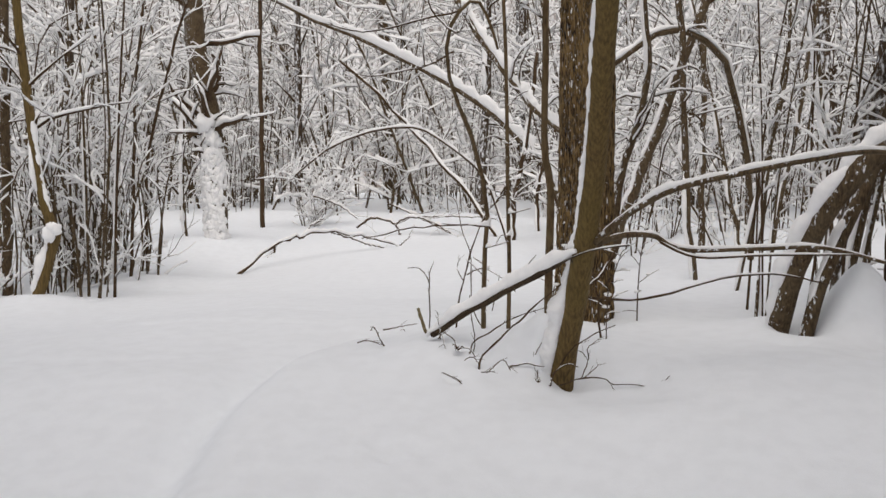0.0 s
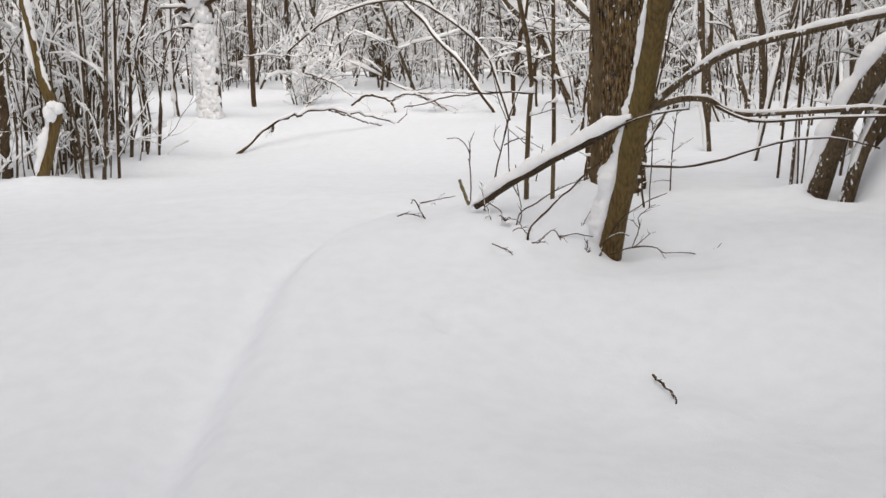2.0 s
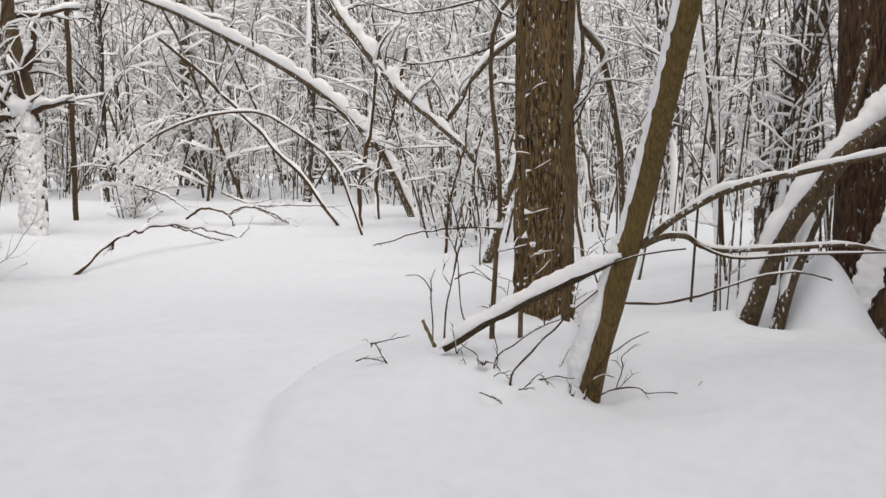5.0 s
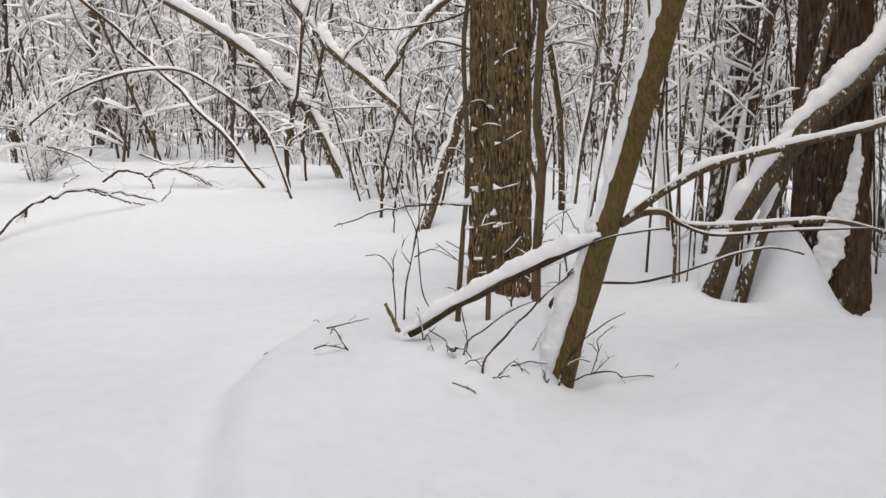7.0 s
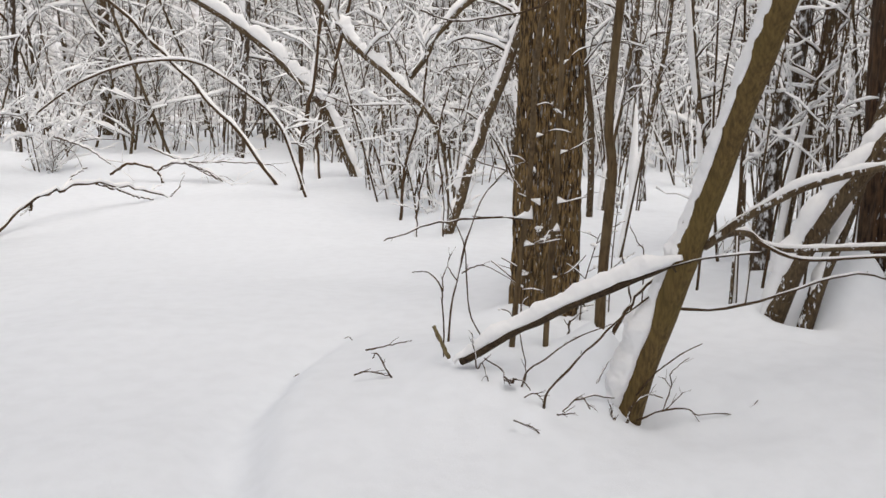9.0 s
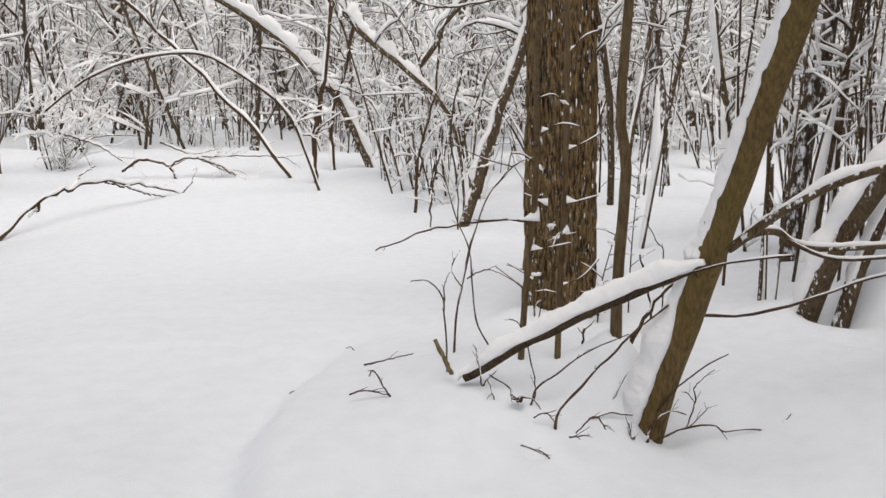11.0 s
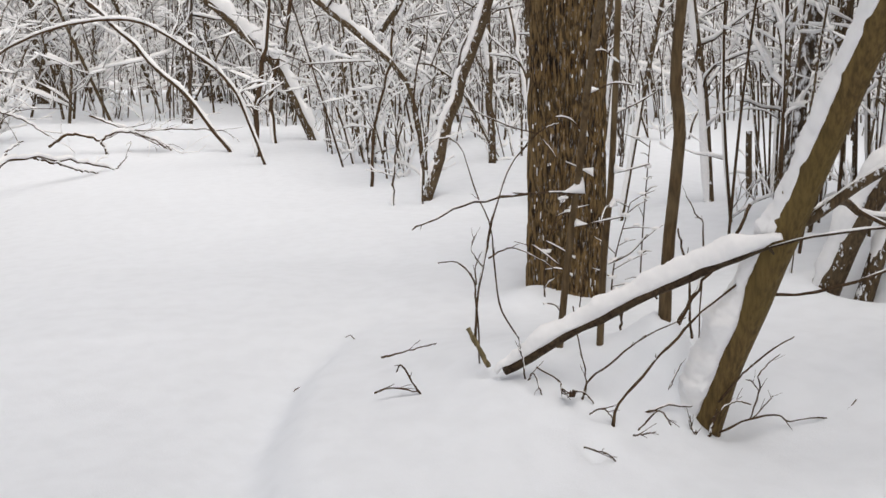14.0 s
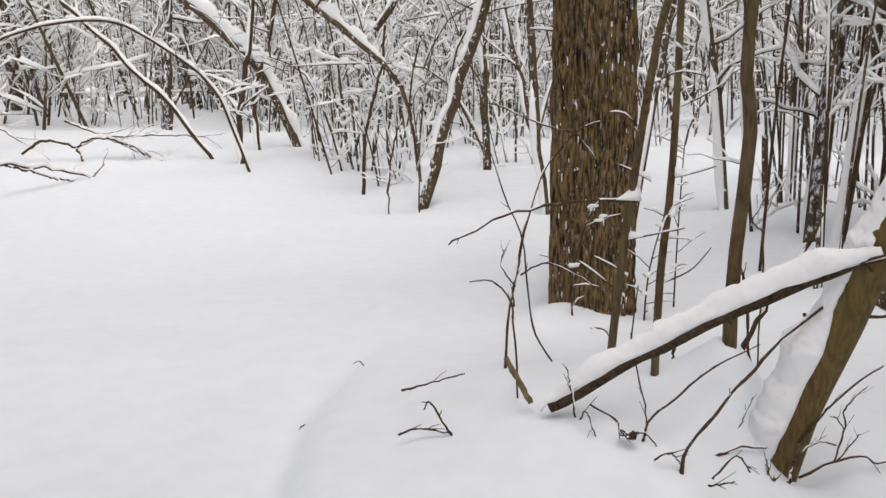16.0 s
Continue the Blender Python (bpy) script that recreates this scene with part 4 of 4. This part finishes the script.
# ---- tall trees beside and behind the camera, unseen, crowns overhead added for shade ----
def shade_tree(x, y, seed):
    rng = random.Random(seed)
    ob = thing("forest_tree", (x, y, ground(x, y) - 0.2), "unseen tall bare tree with a snow-laden crown, added for shade", "tree", "tall trees round the clearing")
    h = rng.uniform(9.0, 12.0)
    pts, radii = stem(((x, y, ground(x, y) - 0.2), (x + rng.uniform(-0.2, 0.2), y + rng.uniform(-0.2, 0.2), h * 0.5), (x + rng.uniform(-0.5, 0.5), y + rng.uniform(-0.5, 0.5), h)), rng.uniform(0.10, 0.16), 0.03, 16)
    trunk, twig, snow = Geo(), Geo(), Geo()
    trunk.tube(pts, radii, 9, 0.12, seed)
    for _ in range(56):
        p = pts[rng.randint(7, 15)]
        a, n = rng.uniform(0, math.tau), rng.uniform(1.2, 2.8)
        d = Vector((math.cos(a), math.sin(a), rng.uniform(0.0, 0.8))).normalized()
        q = [p + d * (n * k / 4) + Vector((rng.uniform(-0.1, 0.1), rng.uniform(-0.1, 0.1), -0.03 * k * k)) for k in range(5)]
        twig.tube(q, [0.028, 0.022, 0.017, 0.011, 0.006], 4)
        snow.drift(q, [0.028, 0.022, 0.017, 0.011, 0.006], 0.03, 0.05, 5, rng.uniform(0, 50))
        for k in (1, 3):
            grow(twig, snow, q[k], d + Vector((rng.uniform(-1, 1), rng.uniform(-1, 1), rng.uniform(-0.3, 0.5))), 0.9, 0.010, rng, 0, 0.2, 1.0, 4.0)
    part("trunk", trunk, BROWN, ob)
    part("twig_growth", twig, TWIG, ob, kind="stuff")
    part("snow", snow, CAP, ob, kind="stuff")


for k, (x, y) in enumerate(((2.7, -1.3), (4.6, -2.4), (3.4, -4.0), (6.8, -1.4), (8.0, 2.2), (8.6, -0.6), (5.6, 1.2), (6.6, 3.0), (4.6, -5.0), (7.0, -4.2), (9.6, 3.2),
                            (1.6, -4.6), (-1.4, -5.2), (-4.2, -3.0), (-4.6, 0.6), (-5.8, 2.8), (-6.6, -0.6), (-2.6, -8.0), (0.4, -8.4), (3.2, -7.8), (-7.4, -5.4), (-5.2, -7.2))):
    shade_tree(x, y, 500 + k)


def distance():
    """The haze of stems where the wood closes, all round."""
    mat, n, l, p = material("wood_distance", 1.0)
    pos = n.new("ShaderNodeNewGeometry")
    tall = n.new("ShaderNodeMapping")
    tall.inputs["Scale"].default_value = (1.6, 1.6, 0.16)
    l.new(pos.outputs["Position"], tall.inputs["Vector"])
    streaks = n.new("ShaderNodeTexNoise")
    streaks.inputs["Scale"].default_value, streaks.inputs["Detail"].default_value = 1.0, 8
    l.new(tall.outputs["Vector"], streaks.inputs["Vector"])
    web = n.new("ShaderNodeTexNoise")
    web.inputs["Scale"].default_value, web.inputs["Detail"].default_value = 3.5, 8
    l.new(pos.outputs["Position"], web.inputs["Vector"])
    both = n.new("ShaderNodeMath")
    both.operation = "ADD"
    l.new(streaks.outputs["Fac"], both.inputs[0])
    l.new(web.outputs["Fac"], both.inputs[1])
    ramp = n.new("ShaderNodeValToRGB")
    ramp.color_ramp.elements[0].position, ramp.color_ramp.elements[1].position = 0.37, 0.57
    ramp.color_ramp.elements[0].color, ramp.color_ramp.elements[1].color = (0.30, 0.26, 0.235, 1), (0.84, 0.83, 0.83, 1)
    half = n.new("ShaderNodeMath")
    half.operation = "MULTIPLY"
    half.inputs[1].default_value = 0.5
    l.new(both.outputs["Value"], half.inputs[0])
    l.new(half.outputs["Value"], ramp.inputs["Fac"])
    l.new(ramp.outputs["Color"], p.inputs["Base Color"])
    g, k = Geo(), 96
    rings = []
    for z, r in ((-3.0, 56.0), (9.0, 56.0), (15.0, 57.0)):
        rings.append([Vector((r * math.cos(math.tau * j / k), r * math.sin(math.tau * j / k), z + (2.0 * noise.noise(Vector((j * 0.7, 0, 0))) if z > 10 else 0))) for j in range(k)])
    g.ring_strip(rings, False)
    me = bpy.data.meshes.new("backdrop")
    me.from_pydata([tuple(v) for v in g.v], [], g.f)
    me.materials.append(mat)
    tagged(new("backdrop", me), "pale grey-brown distance where the wood closes", "woods", kind="structure")


distance()


# ---- shoots, sticks and weeds poking out of the snow ----
def twigs_thing(name, label, category, base, lines, mat=None, group="", snow=0.0, spurs=3, crooked=0.4):
    """A small plant or stick built of a few bent twigs: each line is its points and its two radii."""
    ob = thing(name, base, label, category, group)
    rng = random.Random(label)
    for k, (ctrl, r0, r1) in enumerate(lines):
        p, r = stem(ctrl, r0, r1, 18)
        for i in range(1, 17):
            p[i] = p[i] + Vector((rng.gauss(0, 1), rng.gauss(0, 1), rng.gauss(0, 1))) * (crooked * r0)
        r = [q * rng.uniform(0.85, 1.3) for q in r]
        g = Geo()
        g.tube(p, r, 6, 0.25, k)
        for _ in range(spurs):
            i = rng.randint(4, 16)
            d = (p[i] - p[i - 1]).normalized()
            w = (d + Vector((rng.uniform(-1, 1), rng.uniform(-1, 1), rng.uniform(-0.4, 0.9)))).normalized()
            n = rng.uniform(0.012, 0.05)
            g.tube([p[i], p[i] + w * n * 0.6 + d * n * 0.1, p[i] + w * n + d * n * 0.4], [r[i] * 0.6, r[i] * 0.45, r[i] * 0.3], 4)
        t = part("twig", g, mat or TWIG, ob)
        if snow:
            s = Geo()
            a = rng.randint(2, 6)
            s.drift(p[a:16], r[a:16], 0.0, snow, 6, k * 2.2 + a, ragged=0.9)
            part("snow", s, CAP, t)
    return ob


twigs_thing("stump_peg", "short broken peg of pale wood in the snow", "stick", (-0.02, 4.68, 0.0), [(((-0.03, 4.63, 0.0), (-0.055, 4.66, 0.065), (-0.08, 4.70, 0.128)), 0.0095, 0.008)], WOOD, spurs=0, crooked=0.05)
twigs_thing("young_shoot", "thin forked brown shoot beside a broken peg", "shoot", (-0.02, 4.75, 0.0),
            [(((-0.02, 4.75, -0.02), (-0.02, 4.77, 0.2), (-0.03, 4.78, 0.29), (-0.08, 4.8, 0.35), (-0.15, 4.82, 0.35)), 0.0035, 0.002), (((-0.02, 4.77, 0.27), (-0.02, 4.78, 0.33), (0.0, 4.78, 0.38)), 0.003, 0.0015)])
twigs_thing("young_shoot", "tall thin dark shoot with a drooping side twig", "shoot", (0.14, 5.16, 0.0),
            [(((0.11, 5.16, -0.08), (0.13, 5.17, 0.13), (0.18, 5.19, 0.346), (0.26, 5.205, 0.594), (0.33, 5.204, 0.708), (0.41, 5.19, 0.793)), 0.0055, 0.003), (((0.41, 5.19, 0.79), (0.292, 5.237, 0.823), (0.177, 5.287, 0.881), (0.12, 5.31, 0.90)), 0.003, 0.0015), (((0.41, 5.19, 0.793), (0.456, 5.18, 0.817), (0.515, 5.164, 0.836)), 0.003, 0.0015), (((0.413, 5.189, 0.784), (0.451, 5.166, 0.726), (0.477, 5.15, 0.686)), 0.0025, 0.0015), (((0.18, 5.17, 0.29), (0.27, 5.16, 0.33), (0.37, 5.13, 0.29), (0.46, 5.09, 0.22)), 0.0035, 0.0015), (((0.16, 5.17, 0.25), (0.12, 5.2, 0.32), (0.13, 5.2, 0.38)), 0.003, 0.0015)], snow=0.002)
twigs_thing("young_shoot", "thin dark shoot bent at its foot", "shoot", (0.24, 5.11, 0.0),
            [(((0.27, 5.10, -0.02), (0.222, 5.128, 0.07), (0.207, 5.155, 0.193), (0.20, 5.196, 0.413), (0.15, 5.22, 0.55), (0.112, 5.28, 0.73), (0.06, 5.31, 0.78)), 0.0038, 0.002)])
twigs_thing("long_twig", "long bare twig reaching out over the snow", "twig", (0.36, 4.7, 0.0),
            [(((0.325, 4.62, 0.595), (0.2, 4.64, 0.605), (0.02, 4.62, 0.60), (-0.15, 4.56, 0.585), (-0.27, 4.5, 0.55), (-0.36, 4.42, 0.535)), 0.005, 0.0025)], snow=0.002)
twigs_thing("loose_twig", "thin dead twig lying on the snow", "twig", (-0.2, 5.0, -0.03), [(((-0.32, 5.02, -0.035), (-0.22, 5.0, -0.015), (-0.11, 4.98, 0.01)), 0.004, 0.002)])
twigs_thing("loose_twig", "small forked dead twig stuck in the snow", "twig", (-0.33, 4.68, -0.08),
            [(((-0.43, 4.7, -0.07), (-0.37, 4.69, -0.055), (-0.28, 4.67, -0.075)), 0.0035, 0.002), (((-0.27, 4.67, -0.09), (-0.33, 4.69, 0.02), (-0.35, 4.69, 0.0)), 0.0035, 0.002)])
twigs_thing("loose_twig", "short dark twig stuck in smooth snow", "twig", (0.75, 3.0, -0.5), [(((0.72, 3.12, ground(0.72, 3.12) + 0.02), (0.745, 3.04, ground(0.745, 3.04) + 0.02), (0.765, 2.93, ground(0.765, 2.93) + 0.015), (0.76, 2.84, ground(0.76, 2.84) - 0.01)), 0.005, 0.003)])
twigs_thing("bent_stick", "dark bent stick rising out of the snow", "stick", (0.28, 4.28, -0.12),
            [(((0.275, 4.28, -0.15), (0.291, 4.28, -0.085), (0.352, 4.28, -0.017), (0.413, 4.28, 0.05), (0.475, 4.28, 0.105), (0.54, 4.27, 0.17), (0.61, 4.26, 0.235), (0.72, 4.22, 0.33)), 0.006, 0.003)])
twigs_thing("bent_stick", "thin arching stick under a snowy pole", "stick", (0.23, 4.41, -0.05),
            [(((0.222, 4.40, -0.08), (0.243, 4.40, -0.017), (0.321, 4.40, 0.033), (0.41, 4.40, 0.09), (0.49, 4.40, 0.128), (0.62, 4.40, 0.17)), 0.004, 0.002), (((0.24, 4.42, -0.08), (0.25, 4.43, -0.01), (0.23, 4.45, 0.12), (0.22, 4.47, 0.23)), 0.003, 0.002)])
twigs_thing("weed", "dry weed sprigs half buried in snow", "weed", (0.08, 4.45, -0.02),
            [(((0.06, 4.51, -0.02), (0.05, 4.52, 0.07), (0.04, 4.53, 0.13)), 0.003, 0.002), (((0.05, 4.46, -0.01), (0.07, 4.46, 0.01), (0.09, 4.44, -0.06)), 0.003, 0.002), (((0.07, 4.44, 0.04), (0.14, 4.41, -0.01), (0.15, 4.4, -0.05), (0.22, 4.39, -0.05), (0.25, 4.37, -0.09)), 0.003, 0.002)], snow=0.002)
twigs_thing("weed", "dry weed sprigs at the foot of the slope", "weed", (0.3, 4.2, -0.14),
            [(((0.20, 4.3, -0.10), (0.24, 4.29, -0.08), (0.28, 4.28, -0.12)), 0.003, 0.002), (((0.33, 4.21, -0.14), (0.4, 4.2, -0.08), (0.44, 4.19, -0.13)), 0.003, 0.002), (((0.29, 4.17, -0.14), (0.36, 4.15, -0.13)), 0.003, 0.002), (((0.09, 4.12, -0.135), (0.143, 4.12, -0.155), (0.175, 4.11, -0.17), (0.202, 4.11, -0.20)), 0.003, 0.002)])
twigs_thing("weed", "dry branching weed beside the leaning tree", "weed", (0.8, 4.35, -0.24),
            [(((0.70, 4.30, -0.225), (0.816, 4.28, -0.181), (0.931, 4.28, -0.184), (0.967, 4.28, -0.211), (1.08, 4.28, -0.214), (1.194, 4.28, -0.222), (1.263, 4.28, -0.165)), 0.004, 0.0015), (((0.81, 4.28, -0.182), (0.844, 4.28, -0.091), (0.841, 4.28, -0.028), (0.875, 4.28, 0.006), (0.924, 4.28, 0.037)), 0.003, 0.0015), (((0.82, 4.28, -0.182), (0.87, 4.28, -0.14), (0.90, 4.28, -0.11)), 0.0025, 0.0015), (((0.844, 4.28, -0.09), (0.815, 4.28, -0.05), (0.80, 4.28, -0.04)), 0.002, 0.0015), (((1.19, 4.28, -0.222), (1.215, 4.28, -0.235)), 0.002, 0.0015), (((0.70, 4.31, -0.12), (0.753, 4.28, -0.037), (0.807, 4.28, 0.005), (0.895, 4.28, 0.06), (0.981, 4.28, 0.095)), 0.004, 0.002)])
twigs_thing("weed", "dry sprigs with snow at the leaning tree's foot", "weed", (0.6, 4.28, -0.22),
            [(((0.612, 4.27, -0.29), (0.649, 4.28, -0.217), (0.669, 4.28, -0.157)), 0.006, 0.005), (((0.60, 4.27, -0.24), (0.585, 4.27, -0.20)), 0.004, 0.003), (((0.367, 4.35, -0.155), (0.442, 4.35, -0.138), (0.518, 4.35, -0.122), (0.607, 4.35, -0.135), (0.696, 4.35, -0.124)), 0.0045, 0.0025), (((0.59, 4.29, -0.24), (0.58, 4.3, -0.15)), 0.003, 0.002), (((0.65, 4.28, -0.17), (0.73, 4.27, -0.11), (0.79, 4.25, -0.12)), 0.003, 0.002), (((0.55, 4.42, -0.13), (0.59, 4.42, -0.05), (0.62, 4.42, 0.0)), 0.003, 0.0015)], snow=0.002)
twigs_thing("leaning_stick", "stout dark stick leaning on the tree from behind", "stick", (0.72, 4.66, 0.0),
            [(((0.69, 4.66, -0.05), (0.8, 4.66, 0.16), (0.94, 4.65, 0.33), (1.05, 4.65, 0.52)), 0.011, 0.006)], snow=0.004)
twigs_thing("young_shoot", "short dark shoots behind the leaning tree", "shoot", (0.95, 4.92, 0.0),
            [(((0.97, 4.9, -0.1), (0.95, 4.91, 0.2), (0.91, 4.93, 0.40)), 0.006, 0.004), (((1.0, 4.9, -0.1), (1.01, 4.9, 0.37), (0.99, 4.92, 0.45), (0.95, 4.94, 0.53)), 0.004, 0.002), (((0.60, 4.84, -0.05), (0.61, 4.845, 0.04), (0.62, 4.85, 0.1)), 0.006, 0.005)])
twigs_thing("long_twig", "long low twig with a line of snow", "twig", (1.1, 4.45, 0.1),
            [(((0.86, 4.5, 0.22), (1.06, 4.40, 0.215), (1.25, 4.33, 0.25), (1.47, 4.28, 0.33), (1.75, 4.35, 0.36), (2.0, 4.5, 0.33), (2.15, 4.58, 0.29)), 0.006, 0.004)], snow=0.005)
twigs_thing("long_twig", "arching bare twigs high over the clearing", "twig", (0.2, 3.84, 1.63),
            [(((0.2, 3.84, 1.63), (0.05, 3.84, 1.6), (-0.19, 3.83, 1.54), (-0.32, 3.82, 1.54), (-0.47, 3.82, 1.58)), 0.005, 0.002), (((0.16, 3.89, 1.45), (0.03, 3.88, 1.38), (-0.1, 3.87, 1.35), (-0.24, 3.87, 1.33), (-0.36, 3.86, 1.36)), 0.004, 0.002), (((0.03, 3.84, 1.75), (0.06, 3.84, 1.63), (0.18, 3.84, 1.53), (0.23, 3.84, 1.65)), 0.004, 0.002)], snow=0.004, spurs=8)


def wedge(geo, p, way, length, high, seed):
    """Snow that fills the fork between a stem and a twig."""
    d = Vector(way).normalized()
    side, rings = d.cross(Vector((0, 0, 1))).normalized(), []
    for k in range(6):
        f = k / 5
        h = high * (1 - f) ** 1.2 + 0.003
        c = Vector(p) + d * (length * f)
        w = 0.006 + 0.30 * h
        rings.append([c - side * w, c + side * w, c + side * w * 0.6 + Vector((0, 0, h * 0.6)), c + Vector((0, 0, h * (1 + 0.2 * noise.noise(c * 40 + Vector((seed, 0, 0)))))), c - side * w * 0.6 + Vector((0, 0, h * 0.6))])
    geo.ring_strip(rings)


def forked_twigs():
    """Small side twigs of the two thin saplings, each with snow in its fork."""
    ob = thing("snowy_twigs", (0.34, 4.66, 0.0), "small twigs with wedges of snow in their forks", "twig")
    rows = ((((0.33, 4.62, 0.60), (0.25, 4.63, 0.605), (0.19, 4.64, 0.605)), 0.075, 0.055), (((0.36, 4.6, 0.66), (0.32, 4.62, 0.685), (0.27, 4.64, 0.71)), 0.05, 0.03), (((0.43, 4.58, 0.67), (0.48, 4.56, 0.68), (0.55, 4.54, 0.70)), 0.06, 0.045),
            (((0.44, 4.6, 0.55), (0.39, 4.56, 0.55), (0.36, 4.54, 0.50)), 0.05, 0.05), (((0.32, 4.68, 0.29), (0.25, 4.72, 0.355), (0.19, 4.75, 0.405)), 0.04, 0.012), (((0.32, 4.66, 0.36), (0.28, 4.69, 0.39), (0.23, 4.72, 0.42)), 0.03, 0.012),
            (((0.45, 4.66, 0.33), (0.52, 4.62, 0.37), (0.58, 4.6, 0.44)), 0.03, 0.02), (((0.31, 4.64, 0.48), (0.38, 4.58, 0.50), (0.43, 4.52, 0.52)), 0.06, 0.04), (((0.33, 4.6, 0.80), (0.26, 4.58, 0.86), (0.2, 4.57, 0.87)), 0.05, 0.035),
            (((0.43, 4.57, 0.88), (0.5, 4.55, 0.91), (0.56, 4.52, 0.95)), 0.05, 0.03), (((0.42, 4.55, 1.05), (0.36, 4.53, 1.09), (0.3, 4.52, 1.08)), 0.05, 0.03), (((0.31, 4.52, 0.95), (0.36, 4.46, 0.98), (0.42, 4.42, 0.97)), 0.04, 0.03),
            (((0.42, 4.54, 1.25), (0.48, 4.52, 1.31), (0.53, 4.5, 1.33)), 0.05, 0.03), (((0.22, 4.72, 0.19), (0.27, 4.71, 0.177), (0.305, 4.7, 0.10)), 0.03, 0.006), (((0.34, 4.68, 0.12), (0.38, 4.7, 0.32)), 0.0, 0.0))
    for k, (ctrl, length, high) in enumerate(rows):
        p, r = stem(ctrl, 0.0032, 0.0018, 10)
        g, s = Geo(), Geo()
        g.tube(p, r, 5, 0.2)
        t = part("twig", g, TWIG, ob)
        if high:
            high, length = (high, length) if k < 2 else (high * 0.65, length * 0.75)
            wedge(s, ctrl[0], Vector(ctrl[1]) - Vector(ctrl[0]), length, high, k * 3.0)
            s.drift(p[3:], r[3:], 0.0, 0.004, 6, k * 1.9)
            part("snow", s, CAP, t)


forked_twigs()

# ---- shoots with tufts of snow round the oak's foot ----
def oak_shoot(base, top, seed, label):
    rng = random.Random(seed)
    ob = thing("young_shoot", base, label, "shoot", "shoots round the oak")
    b, t = Vector(base), Vector(top)
    mid = b.lerp(t, 0.5) + Vector((rng.uniform(-0.05, 0.05), rng.uniform(-0.04, 0.04), 0))
    p, r = stem((b, mid, t), 0.0055, 0.0025, 16)
    g, tw, s = Geo(), Geo(), Geo()
    g.tube(p, r, 6, 0.2)
    part("stem", g, TWIG, ob)
    for i in range(3, 16):
        if rng.random() < 0.75:
            a = rng.uniform(math.pi, math.tau)
            d = Vector((math.cos(a), math.sin(a) * 0.6, rng.uniform(0.1, 0.8))).normalized()
            n = rng.uniform(0.06, 0.2)
            q = [p[i], p[i] + d * n * 0.5, p[i] + d * n + Vector((0, 0, -0.015))]
            tw.tube(q, [0.0025, 0.002, 0.0012], 4)
            if rng.random() < 0.6:
                s.blob(q[rng.randint(0, 1)] + Vector((0, 0, 0.008)), rng.uniform(0.012, 0.03), rng.uniform(0.012, 0.022), rng.uniform(0.006, 0.014), rng.uniform(0, 60), 8, 5, 0.8)
            if rng.random() < 0.7:
                s.drift(q, [0.0025, 0.002, 0.0012], 0.001, 0.005, 5, rng.uniform(0, 60))
    part("twig_growth", tw, TWIG, ob, kind="stuff")
    part("snow", s, CAP, ob, "tufts of snow on the twigs", kind="stuff")


for seed, base, top in ((1, (0.74, 5.85, -0.15), (0.83, 5.84, 0.45)), (3, (1.08, 5.82, -0.15), (1.2, 5.84, 0.4)), (4, (1.32, 5.95, -0.15), (1.40, 6.0, 0.7))):
    oak_shoot(base, top, seed, "thin shoot with tufts of snow at an oak's foot")

for bx, by, turn, long in ((-0.635, 5.25, 0.5, 0.07), (-0.25, 5.75, 2.6, 0.05)):
    c, s = math.cos(turn), math.sin(turn)
    twigs_thing("loose_twig", "tiny bent twig poking out of the snow", "twig", (bx, by, ground(bx, by)),
                [(((bx, by, ground(bx, by) - 0.01), (bx + c * long * 0.5, by + s * long * 0.5, ground(bx, by) + 0.015), (bx + c * long, by + s * long, ground(bx, by) + 0.004)), 0.0025, 0.0015)], spurs=0)


def dead_leaf(x, y, z, seed):
    """A crumpled dry leaf caught on a weed."""
    rng, g = random.Random(seed), Geo()
    rows = []
    for i in range(6):
        f = i / 5
        w = 0.016 * math.sin(math.pi * (0.1 + 0.85 * f))
        c = Vector((x + 0.035 * (f - 0.5), y, z + 0.008 * math.sin(f * 5 + seed)))
        rows.append([c + Vector((0, -w, 0.006 * rng.uniform(-1, 1))), c + Vector((0, 0, 0.003)), c + Vector((0, w, 0.008 * rng.uniform(-1, 1))), c + Vector((0, 0, -0.001))])
    g.ring_strip(rows)
    ob = thing("dead_leaf", (x, y, z), "crumpled dark brown leaf caught on a weed", "leaf")
    part("blade", g, LEAF, ob)


dead_leaf(0.15, 4.375, -0.035, 1)
dead_leaf(0.175, 4.37, -0.045, 4)
